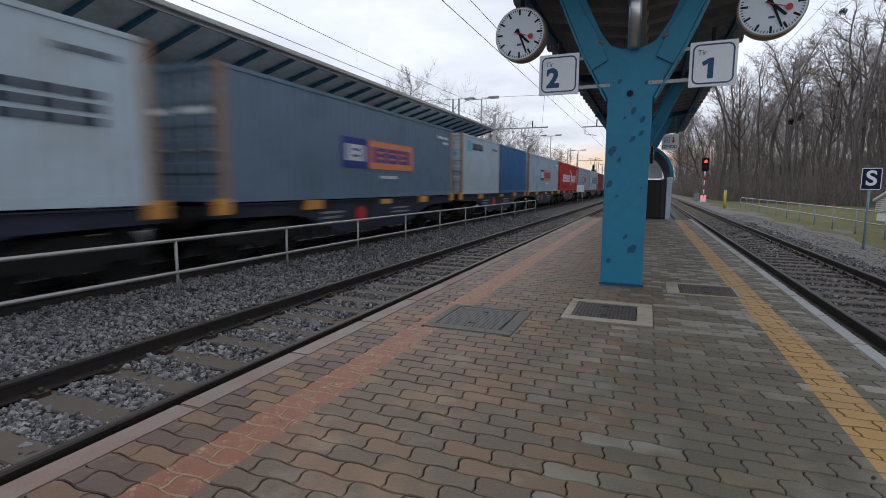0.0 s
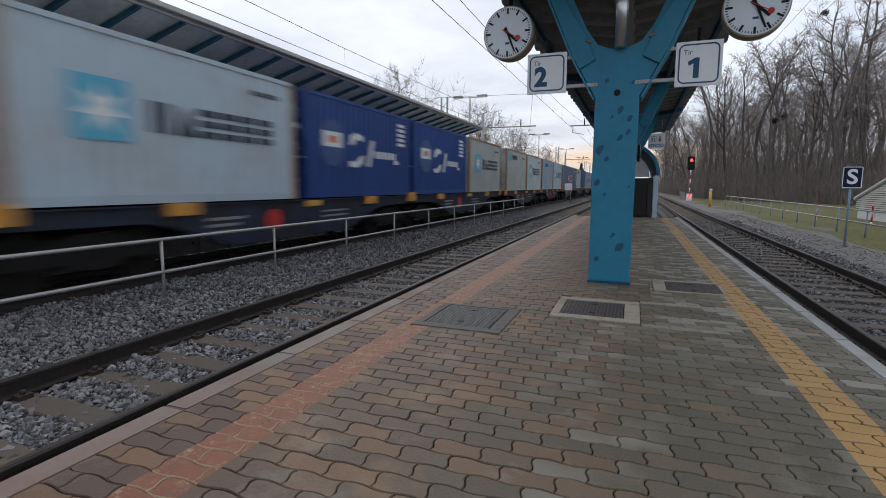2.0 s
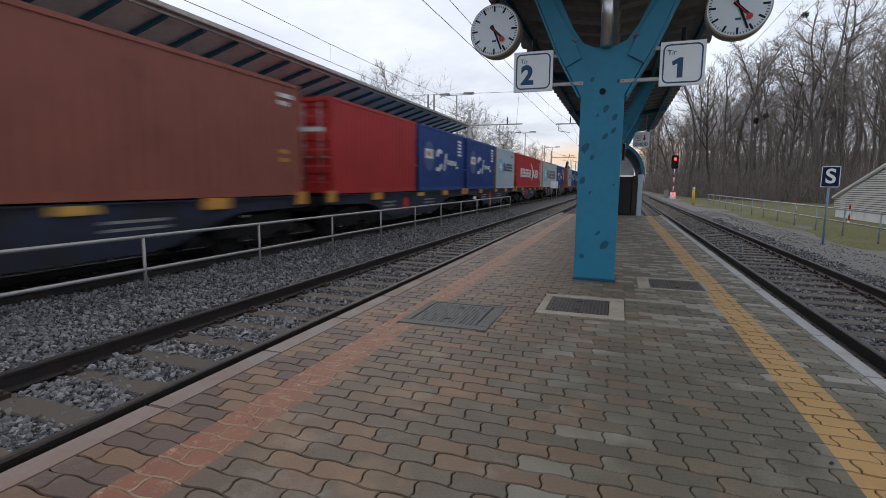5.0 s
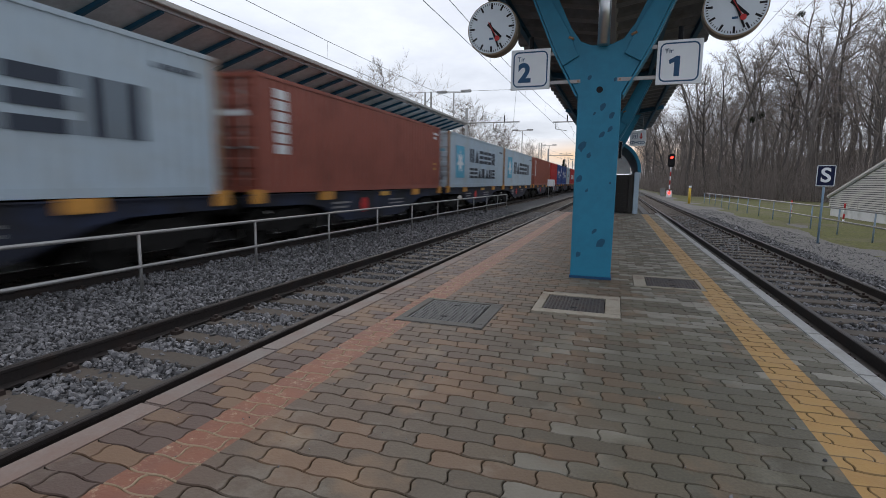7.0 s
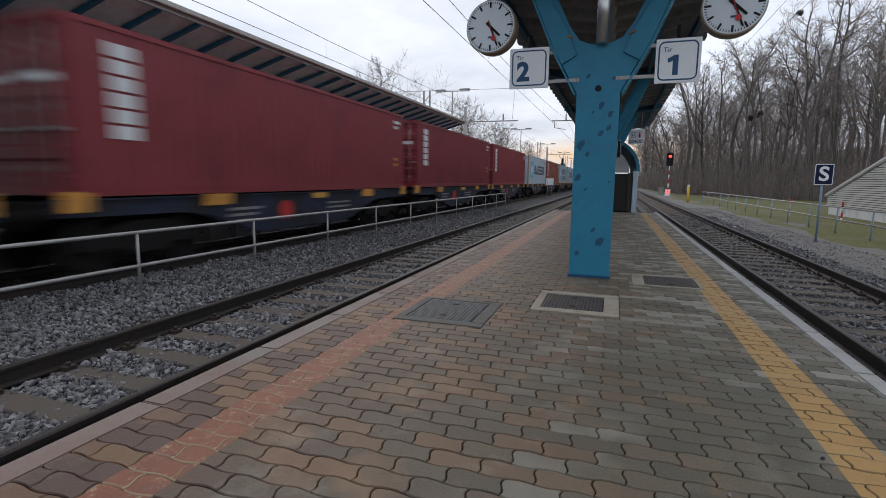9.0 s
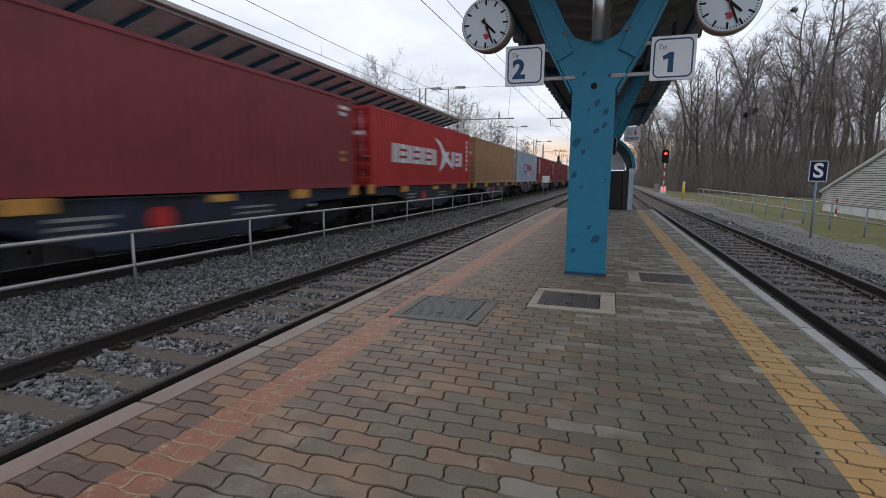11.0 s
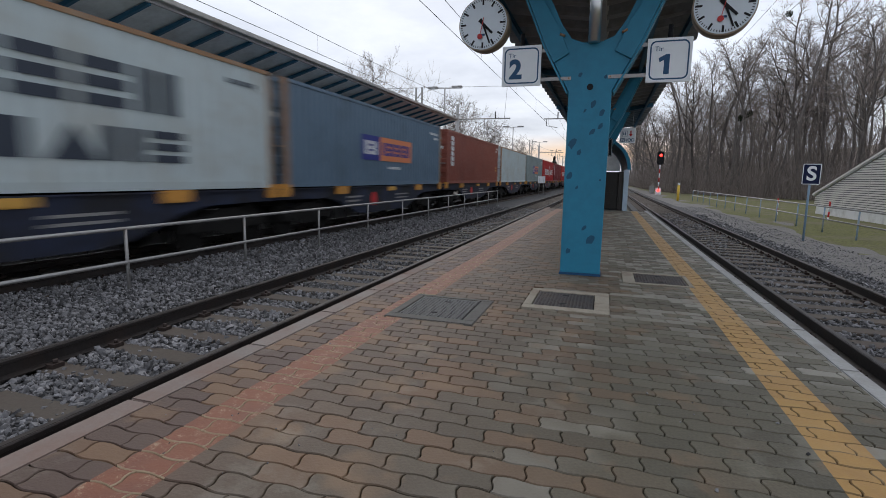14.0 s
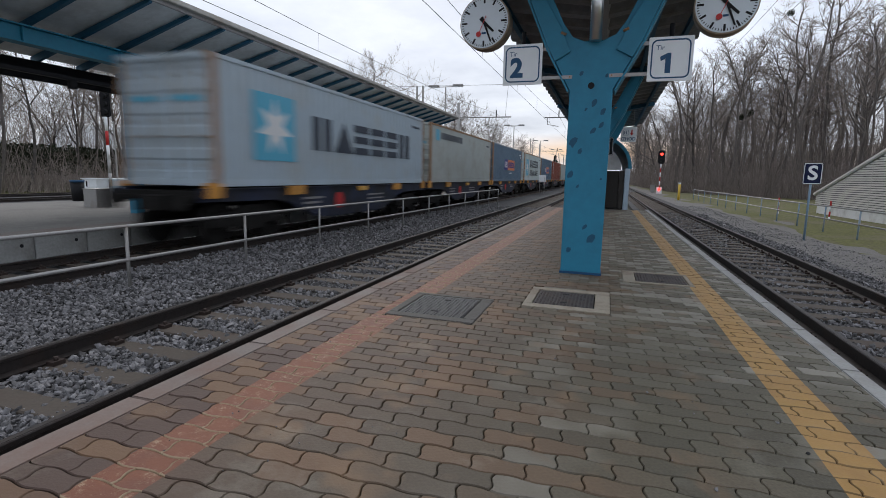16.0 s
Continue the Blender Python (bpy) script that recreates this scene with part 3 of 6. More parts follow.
def lay_paving():
    me = paver_mesh()
    rng = random.Random(3)
    far_v, far_f, count, made = [], [], 0, 0
    me.calc_loop_triangles()
    v, f = np.array([q.co[:] for q in me.vertices]), np.array([q.vertices[:] for q in me.loop_triangles])
    r = -40
    y = 0.3275 - 40 * PAV_W
    while y < PEND - 0.1:
        odd = r % 2
        x = -0.259 - PAV_L * (10 if odd else 10.5)
        while x < PR:
            cx = x
            x += PAV_L
            lo, hi = PL + 0.168, PR - 0.128
            if cx + PAV_L / 2 < lo + 0.01 or cx - PAV_L / 2 > hi - 0.01:
                continue
            cuts = [(0, lo, 1), (0, hi, -1)] if cx - PAV_L / 2 < lo + 0.02 or cx + PAV_L / 2 > hi - 0.02 else []
            gone = False
            for (a, b, c, d), *_ in COVERS:
                if a - 0.14 < cx < b + 0.14 and c - 0.075 < y < d + 0.075:
                    # trimmed pavers round the covers
                    if cx - PAV_L / 2 < a - 0.03:
                        cuts.append((0, a - 0.005, -1))
                    elif cx + PAV_L / 2 > b + 0.03:
                        cuts.append((0, b + 0.005, 1))
                    elif y - PAV_W / 2 < c - 0.02:
                        cuts.append((1, c - 0.005, -1))
                    elif y + PAV_W / 2 > d + 0.02:
                        cuts.append((1, d + 0.005, 1))
                    else:
                        gone = True
            if gone:
                continue
            lift, tx, ty = rng.uniform(-0.002, 0.002), rng.gauss(0, 0.5), rng.gauss(0, 0.35)
            if 1.5 < y < 4.05 and -1.35 < cx < 1.03 and made < 300 and not cuts:
                o = new("paver", me)
                o.parent = platform
                o.matrix_local = pose(cx, y, lift, tx, ty, 0)
                made += 1
            else:
                rot = np.array(pose(cx, y, lift, tx, ty, 0))
                p = v @ rot[:3, :3].T + rot[:3, 3]
                for axis, at, side in cuts:
                    p[:, axis] = np.maximum(p[:, axis], at) if side > 0 else np.minimum(p[:, axis], at)
                far_v.append(p)
                far_f.append(f + count)
                count += len(v)
        y += PAV_W
        r += 1
    rest = raw_mesh("pavers", np.concatenate(far_v), np.concatenate(far_f), "paver", 3)
    rest.parent = platform
    tagged(rest, "wavy interlocking concrete pavers", kind="stuff")


def cover(spec):
    (a, b, c, d), (e, f, g, h), mat, label = spec
    t = thing("manhole_cover", pose((a + b) / 2, (c + d) / 2, 0), label, "manhole cover", "covers in the paving")
    ox, oy = (a + b) / 2, (c + d) / 2
    bm = bmesh.new()
    for q in ((a, b, c, g - 0.01), (a, b, h + 0.01, d), (a, e - 0.01, g - 0.01, h + 0.01), (f + 0.01, b, g - 0.01, h + 0.01)):
        box(q[0] - ox, q[1] - ox, q[2] - oy, q[3] - oy, -0.06, 0.007, 0.004, bm)
    part("surround", bm, "surround_grey" if mat == "iron_grey" else "surround", t, "weathered concrete surround")
    plate = part("plate", box(e - ox, f - ox, g - oy, h - oy, -0.05, 0.002, 0.003), mat, t)
    bm = bmesh.new()
    nx = int((f - e) / 0.036)
    ny = int((h - g) / 0.036)
    for i in range(nx):
        for j in range(ny):
            x, y = e - ox + 0.03 + i * 0.036, g - oy + 0.03 + j * 0.036
            box(x - 0.011, x + 0.011, y - 0.011, y + 0.011, 0.0, 0.0065, 0, bm)
    tagged(part("tread_pattern", bm, mat, plate, "raised anti-slip studs"), kind="stuff")
    for s in (-1, 1):
        y = (g + h) / 2 - oy + s * (h - g) * 0.3
        part("lifting_hole", box((e + f) / 2 - ox - 0.035, (e + f) / 2 - ox + 0.035, y - 0.018, y + 0.018, 0.0, 0.009, 0.003), "black", plate, "dark lifting hole")
    return t


for spec in COVERS:
    cover(spec)

# ---- platform roof ----
PX = -0.29                       # centre line of the columns
COLUMNS = (6.83, 14.5, 22.0)


def column(y, first):
    """A blue box-section column whose top forks into two arms that carry the roof."""
    t = thing("platform_column", pose(PX, y, 0), "blue painted steel column with forked arms and dark touched-up spots" if first else
              "blue painted steel column with forked arms", "column", "columns of the platform roof")
    if first:
        t.location.x += 0.022
        t.scale = (0.96, 1, 0.980)
    out = [(-0.27, 0.03), (0.27, 0.03), (0.278, 2.44), (0.60, 3.02), (1.02, 4.0), (0.74, 4.0), (0.40, 3.30), (0.27, 3.12), (0.12, 3.06),
           (-0.12, 3.06), (-0.27, 3.12), (-0.40, 3.30), (-0.74, 4.0), (-1.02, 4.0), (-0.60, 3.02), (-0.278, 2.44)]
    part("shaft", prism(out, 0.0, 0.3, None, 0.008), "blue", t)
    part("base_plate", box(-0.283, 0.283, -0.012, 0.315, 0.0, 0.034, 0.004), "navy", t, "dark painted foot of the column")
    for s in (-1, 1):
        # flange along the outer edge of each arm
        part("arm_flange", prism([(s * 0.285, 2.43), (s * 0.60, 3.01), (s * 1.04, 4.02), (s * 1.065, 4.01), (s * 0.622, 2.995), (s * 0.305, 2.42)], -0.03, 0.33), "blue", t)
        part("arm", prism([(s * 0.29, 2.93), (s * 0.44, 3.27), (s * 0.64, 3.60), (s * 0.84, 4.0), (s * 1.02, 4.0), (s * 0.60, 3.02), (s * 0.49, 2.82)], -0.035, 0.0, None, 0.004), "blue", t, "raised tapering arm of the fork")
        part("cable_stub", rod((s * 0.42, -0.05, 3.17), (s * 0.36, -0.02, 3.15), 0.017, None, 8), "rusty", t, "short rusty conduit stub")
    part("drain_pipe", rod((0.02, -0.055, 3.04), (0.02, -0.055, 4.05), 0.076, None, 24), "chrome", t, "bright steel rainwater pipe")
    bm = rod((0.0, -0.004, 2.5), (0.0, 0.02, 2.5), 0.042, None, 16)
    part("drain_hole", bm, "black", t, "round dark hole")
    if first:
        rng = random.Random(5)
        spots = [(0.05, 2.28, 0.055), (0.17, 2.17, 0.06), (-0.05, 2.2, 0.03), (0.16, 2.0, 0.045), (0.06, 1.93, 0.06), (-0.19, 1.78, 0.085), (-0.10, 1.66, 0.05),
                 (-0.21, 1.35, 0.06), (-0.1, 1.2, 0.03), (0.03, 0.66, 0.05), (0.12, 0.5, 0.085), (-0.17, 0.33, 0.05), (0.2, 1.3, 0.02), (-0.13, 2.66, 0.04), (0.19, 2.62, 0.03)]
        for x, z, r in spots:
            bm = bmesh.new()
            n = 9
            lean = rng.uniform(0.2, 1.0)
            vs = []
            for i in range(n):
                a = 2 * math.pi * i / n
                rr = r * rng.uniform(0.6, 1.0)
                vs.append(bm.verts.new((x + rr * 0.75 * math.cos(a) + lean * 0.5 * rr * math.sin(a), -0.0025, z + rr * math.sin(a))))
            bm.faces.new(vs)
            r2 = bmesh.ops.extrude_face_region(bm, geom=bm.faces[:])
            bmesh.ops.translate(bm, vec=(0, 0.002, 0), verts=[v for v in r2["geom"] if isinstance(v, bmesh.types.BMVert)])
            part("touch_up_spot", bm, "chip", t, "darker touched-up paint spot")
    return t


for i, y in enumerate(COLUMNS):
    column(y, i == 0)


def platform_roof():
    t = thing("platform_roof", pose(PX, 0, 0), "corrugated metal butterfly roof on blue steel beams over the platform", "roof")
    y0, y1, step = 5.2, 30.8, 0.05
    for s in (-1, 1):
        bm = bmesh.new()
        rows = []
        n = int((y1 - y0) / step)
        for k in range(n + 1):
            y = y0 + k * step
            dz = 0.075 * max(-1.0, min(1.0, 2.2 * math.sin(2 * math.pi * y / 0.75)))
            rows.append([bm.verts.new((s * x, y, 4.12 + 0.16 * x + dz)) for x in (0.0, 1.98)])
        for a, b in zip(rows, rows[1:]):
            f = bm.faces.new((a[0], a[1], b[1], b[0]))
            f.smooth = False
        r = bmesh.ops.extrude_face_region(bm, geom=bm.faces[:])
        bmesh.ops.translate(bm, vec=(0, 0, 0.006), verts=[v for v in r["geom"] if isinstance(v, bmesh.types.BMVert)])
        bmesh.ops.recalc_face_normals(bm, faces=bm.faces)
        part("roof_sheet", bm, "sheet", t, "corrugated metal roof sheet")
        for x in (0.95, 1.6):
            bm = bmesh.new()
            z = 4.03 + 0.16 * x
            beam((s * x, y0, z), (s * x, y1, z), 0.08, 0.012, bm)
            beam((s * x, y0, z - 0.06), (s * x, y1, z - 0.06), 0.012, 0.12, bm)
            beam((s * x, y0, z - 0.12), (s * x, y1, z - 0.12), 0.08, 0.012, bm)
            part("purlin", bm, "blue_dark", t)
    part("gutter", prism([(-0.16, 4.16), (-0.12, 4.02), (0.12, 4.02), (0.16, 4.16), (0.14, 4.16), (0.10, 4.04), (-0.10, 4.04), (-0.14, 4.16)], y0, y1), "steel", t, "sheet-metal valley gutter")
    for y in COLUMNS:
        for s in (-1, 1):
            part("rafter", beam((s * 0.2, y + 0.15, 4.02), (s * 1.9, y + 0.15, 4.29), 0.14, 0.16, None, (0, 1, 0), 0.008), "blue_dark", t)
    return t


platform_roof()

# ---- train ----
SPEED = 25.2
ROWS = (0.0, 4.0, 8.0, 12.0, 16.0)
FLOOR = 0.945                    # underside of the containers
CW, CH = 2.44, 2.68
COLORS = dict(pale=(0.40, 0.48, 0.54), white=(0.47, 0.535, 0.54), beige=(0.40, 0.425, 0.40), slate=(0.115, 0.175, 0.24), greygreen=(0.245, 0.295, 0.295),
              navy=(0.016, 0.055, 0.22), red=(0.42, 0.025, 0.025), maroon=(0.23, 0.034, 0.04), rust=(0.265, 0.078, 0.053), tan=(0.36, 0.20, 0.10),
              blue=(0.03, 0.13, 0.30), silver=(0.30, 0.38, 0.45))
for key, c in COLORS.items():
    stain = {"white": (0.38, 0.37, 0.32), "beige": (0.32, 0.29, 0.235), "pale": (0.37, 0.39, 0.38)}.get(key, tuple(0.62 * v for v in c))
    M["box_" + key] = material("container_" + key, c, 0.5, spread=0.05, grain=4, bump=0.03, dirt=stain, dirt_scale=0.8, dirt_low=0.47, dirt_high=0.76, pieces=0.07)
for key, c in dict(star_blue=(0.10, 0.40, 0.56), ink=(0.035, 0.045, 0.065), chalk=(0.70, 0.71, 0.71), logo_blue=(0.02, 0.03, 0.22), logo_orange=(0.68, 0.22, 0.09),
                   gold=(0.60, 0.33, 0.07), disc_blue=(0.05, 0.09, 0.22)).items():
    M[key] = material("print_" + key, c, 0.5, spread=0.05, grain=10, bump=0.0)


def corrugated(L, x_face, depth, bm, z0, z1):
    """A side wall with trapezoid corrugation; its outermost plane lies at x_face."""
    pitch = 0.278
    n = int(L / pitch)
    p = L / n
    s = 1 if x_face > 0 else -1
    cols = []
    for k in range(n):
        y = -L / 2 + k * p
        for dy, d in ((0, 0), (0.07, 0), (0.139, 1), (0.209, 1)):
            cols.append((y + dy * p / 0.278, x_face - s * depth * d))
    cols.append((L / 2, x_face))
    lo = [bm.verts.new((x, y, z0)) for y, x in cols]
    hi = [bm.verts.new((x, y, z1)) for y, x in cols]
    for i in range(len(cols) - 1):
        q = (lo[i], lo[i + 1], hi[i + 1], hi[i])
        bm.faces.new(q if s > 0 else q[::-1])


def block_print(kind, L, t):
    """Painted marks on the side that faces the platform, as plain shapes."""
    X = CW / 2

    def plate(y0, y1, z0, z1, mat, name="painted_mark", proud=0.002):
        return part(name, box(X + 0.0005, X + proud, y0, y1, z0, z1), mat, t)

    def star(y, z, r):
        bm = bmesh.new()
        vs = []
        for i in range(14):
            a = math.pi / 2 + math.pi * i / 7
            rr = r if i % 2 == 0 else r * 0.42
            vs.append(bm.verts.new((X + 0.006, y + rr * math.cos(a), z + rr * math.sin(a))))
        bm.faces.new(vs)
        part("painted_star", bm, "chalk", t, "white seven-pointed star")

    def glyphs(y0, y1, z0, z1, n, mat, lift=0.0, forms=""):
        """A row of plain shapes where lettering stands: u upright bars, w a wedge, l stacked level bars, b one block."""
        w = (y1 - y0) / n
        h = z1 - z0
        x0, x1 = X + 0.0005 + lift, X + 0.003 + lift
        for i in range(n):
            y = y0 + i * w
            form = forms[i] if forms else "b" if h < 0.4 else "ul"[i % 2]
            if form == "u":
                for q in (0.0, 0.48):
                    part("painted_bar", box(x0, x1, y + q * w, y + (q + 0.34) * w, z0, z1), mat, t)
            elif form == "l":
                for q in (0.0, 0.38, 0.76):
                    part("painted_bar", box(x0, x1, y, y + 0.84 * w, z0 + q * h, z0 + (q + 0.24) * h), mat, t)
            elif form == "w":
                part("painted_wedge", prism_x([(y, z0), (y + 0.9 * w, z0), (y + 0.45 * w, z1)], x0, x1), mat, t)
            else:
                part("painted_bar", box(x0, x1, y, y + 0.72 * w, z0, z1), mat, t)

    if kind in ("star", "star2"):
        k = L / 12.19 if L < 8 else 1.0
        if L < 8:
            plate(-2.05, -1.15, 1.0, 1.95, "star_blue", "painted_square")
            star(-1.6, 1.47, 0.4)
            glyphs(-0.8, 2.3, 1.2, 1.72, 6, "ink", 0, "uwllll")
        elif kind == "star":
            plate(-4.88, -3.3, 0.6, 2.14, "star_blue", "painted_square")
            star(-4.09, 1.37, 0.68)
            glyphs(-2.5, 4.6, 0.94, 1.84, 6, "ink", 0, "uwlllu")
        else:
            plate(-4.97, -3.5, 0.5, 2.1, "star_blue", "painted_square")
            star(-4.25, 1.3, 0.66)
            glyphs(-2.45, 3.55, 1.35, 2.08, 6, "ink", 0, "uwlllu")
            glyphs(-2.45, 3.6, 0.5, 1.05, 7, "ink", 0, "llwbwul")
        glyphs(L / 2 - 1.4, L / 2 - 0.5, 2.2, 2.3, 5, "ink")
    elif kind == "smallstar":
        plate(-L / 2 + 0.7, -L / 2 + 1.25, 1.95, 2.45, "star_blue", "painted_square")
        glyphs(-L / 2 + 1.5, -L / 2 + (3.0 if L < 8 else 5.2), 2.05, 2.35, 9, "ink")
        glyphs(L / 2 - 1.4, L / 2 - 0.5, 2.2, 2.3, 5, "ink")
    elif kind == "twotone":
        plate(-2.0, -0.64, 0.86, 1.68, "logo_blue", "painted_square")
        plate(-0.61, 2.33, 0.86, 1.68, "logo_orange", "painted_square")
        glyphs(-1.8, -0.8, 1.05, 1.5, 3, "chalk", 0.004)
        glyphs(-0.4, 2.15, 1.05, 1.5, 7, "logo_blue", 0.004)
        glyphs(0.1, 1.2, 0.58, 0.67, 6, "chalk")
        glyphs(L / 2 - 1.5, L / 2 - 0.4, 2.2, 2.3, 4, "chalk")
        glyphs(L / 2 - 0.95, L / 2 - 0.4, 2.0, 2.1, 2, "chalk")
    elif kind == "bird":
        glyphs(-4.4, 0.55, 0.88, 1.58, 7, "chalk")
        glyphs(2.75, 4.65, 0.9, 1.6, 3, "chalk")
        bm = bmesh.new()
        for pts in ([(0.1, 2.12), (0.9, 2.0), (1.6, 1.6), (2.6, 1.12), (3.15, 0.72), (2.2, 0.98), (1.35, 1.3), (0.95, 1.75)],
                    [(0.85, 0.58), (1.3, 1.25), (1.75, 1.5), (2.45, 1.62), (2.0, 1.2), (1.5, 0.85)]):
            bm.faces.new([bm.verts.new((X + 0.004, y, z)) for y, z in pts])
        part("painted_wing_mark", bm, "chalk", t, "white crossed wing shape")
        for k in range(7):
            plate(L / 2 - 0.75, L / 2 - 0.5, 0.7 + k * 0.24, 0.87 + k * 0.24, "chalk", "painted_bar")
    elif kind == "script":
        a = -L / 2
        plate(a + 0.7, a + 1.6, 1.35, 1.75, "chalk", "painted_flag")
        plate(a + 0.95, a + 1.35, 1.46, 1.64, "logo_orange", "painted_flag", 0.006)
        bm = bmesh.new()
        for pts in ([(1.98, 1.45), (2.05, 1.72), (2.4, 1.84), (2.75, 1.76), (2.72, 1.6), (2.4, 1.66), (2.25, 1.5)],
                    [(2.8, 1.22), (2.72, 0.98), (2.4, 0.84), (2.0, 0.86), (1.98, 1.02), (2.3, 1.0), (2.55, 1.15)],
                    [(2.95, 0.9), (3.15, 0.88), (3.45, 1.66), (3.25, 1.7)]):
            bm.faces.new([bm.verts.new((X + 0.003, a + y, z)) for y, z in pts])
        part("painted_swash", bm, "chalk", t, "white curved brush shapes")
        glyphs(a + 3.5, a + 4.95, 1.16, 1.38, 6, "chalk")
        plate(a + 4.8, a + 5.1, 1.02, 1.14, "chalk", "painted_bar")
        disc = rod((X + 0.0003, a + 1.15, 1.45), (X + 0.0012, a + 1.15, 1.45), 0.62, None, 28)
        part("painted_disc", disc, "disc_blue", t, "faint lighter blue disc")
        for k in range(5):
            plate(L / 2 - 1.0, L / 2 - 0.45, 1.65 + k * 0.16, 1.75 + k * 0.16, "chalk", "painted_bar")
    elif kind == "column":
        for k in range(6):
            plate(-L / 2 + 0.65, -L / 2 + 1.12, 0.92 + k * 0.255, 1.13 + k * 0.255, "chalk", "painted_bar")
        for z, w in ((2.3, 0.5), (2.12, 0.3), (1.0, 0.25), (0.8, 0.25)):
            plate(L / 2 - 0.8, L / 2 - 0.8 + w, z, z + 0.1, "gold" if z < 2 else "chalk", "painted_bar")


CACHE = {}


def container(L, color, kind, label):
    """A corrugated steel freight container, its origin in the middle of its underside."""
    key = (L, color, kind)
    if key in CACHE:
        return copy_thing(CACHE[key], pose(0, 0, 0))
    mat = "box_" + color
    t = thing("shipping_container", pose(0, 0, 0), label, "container", "containers of the freight train")
    H = CH
    bm = bmesh.new()
    for s in (-1, 1):
        corrugated(L - 0.3, s * (CW / 2 - 0.004), 0.036, bm, 0.15, H - 0.08)
    part("side_wall", bm, mat, t)
    part("roof", box(-CW / 2 + 0.03, CW / 2 - 0.03, -L / 2 + 0.05, L / 2 - 0.05, H - 0.06, H - 0.03), mat, t)
    part("floor", box(-CW / 2 + 0.05, CW / 2 - 0.05, -L / 2 + 0.05, L / 2 - 0.05, 0.02, 0.14), "bogie", t, "dark underfloor")
    for s in (-1, 1):
        part("bottom_rail", box(s * CW / 2 - 0.03, s * CW / 2 + 0.0, -L / 2 + 0.15, L / 2 - 0.15, 0.01, 0.16, 0.004), mat, t)
        part("top_rail", box(s * CW / 2 - 0.04, s * CW / 2 + 0.004, -L / 2 + 0.15, L / 2 - 0.15, H - 0.09, H, 0.006), "rusty" if color in ("white", "beige") else mat, t)
    post = "rusty" if color in ("white", "beige", "pale", "slate", "silver") else mat
    for s in (-1, 1):
        for e in (-1, 1):
            p = part("corner_post", box(s * (CW / 2 - 0.08), s * CW / 2 + s * 0.004, e * (L / 2 - 0.16), e * L / 2, 0.1, H - 0.1, 0.01), post, t)
            casting = box(s * (CW / 2 - 0.165), s * (CW / 2 + 0.006), e * (L / 2 - 0.17), e * (L / 2 + 0.006), 0.0, 0.118, 0.01)
            part("corner_casting", casting, post, p)
            part("corner_casting", box(s * (CW / 2 - 0.165), s * (CW / 2 + 0.006), e * (L / 2 - 0.17), e * (L / 2 + 0.006), H - 0.118, H, 0.01), post, p)
    # doors at the rear, plain corrugated wall at the front
    for s in (-1, 1):
        y = -L / 2 + 0.02
        fold = [(y + 0.05, H - 0.12), (y + 0.05, 0.16), (y, 0.16)]
        for k in range(5):
            z = 0.30 + k * 0.46
            fold += [(y, z), (y + 0.03, z + 0.05), (y + 0.03, z + 0.24), (y, z + 0.29)]
        d = part("door", prism_x(fold + [(y, H - 0.12)], min(s * 0.01, s * 1.14), max(s * 0.01, s * 1.14)), mat, t)
        for x in (0.32, 0.86):
            bm = rod((s * x, -L / 2 - 0.015, 0.12), (s * x, -L / 2 - 0.015, H - 0.1), 0.02, None, 8)
            for z in (0.4, 1.3, 2.2):
                box(s * x - 0.05, s * x + 0.05, -L / 2 - 0.03, -L / 2 + 0.01, z, z + 0.08, 0, bm)
            box(s * x - 0.02, s * x + 0.3, -L / 2 - 0.045, -L / 2 - 0.02, 1.0, 1.05, 0, bm)
            part("locking_bar", bm, "steel", d)
        part("door_marking", box(s * 0.14, s * 0.98, -L / 2 + 0.004, -L / 2 + 0.0075, 1.74, 1.86), "chalk" if color not in ("white", "pale", "beige") else "star_blue", d)
    part("front_wall", box(-CW / 2 + 0.08, CW / 2 - 0.08, L / 2 - 0.06, L / 2 - 0.02, 0.1, H - 0.08), mat, t)
    for e in (-1, 1):
        for z0, z1 in ((H - 0.12, H - 0.005), (0.02, 0.16)):
            part("end_rail", box(-CW / 2 + 0.1, CW / 2 - 0.1, e * L / 2 - 0.05, e * L / 2 + (0.0 if e < 0 else -0.01), z0, z1, 0.01), mat, t)
    block_print(kind, L, t)
    CACHE[key] = t
    return t


WAGON = {}


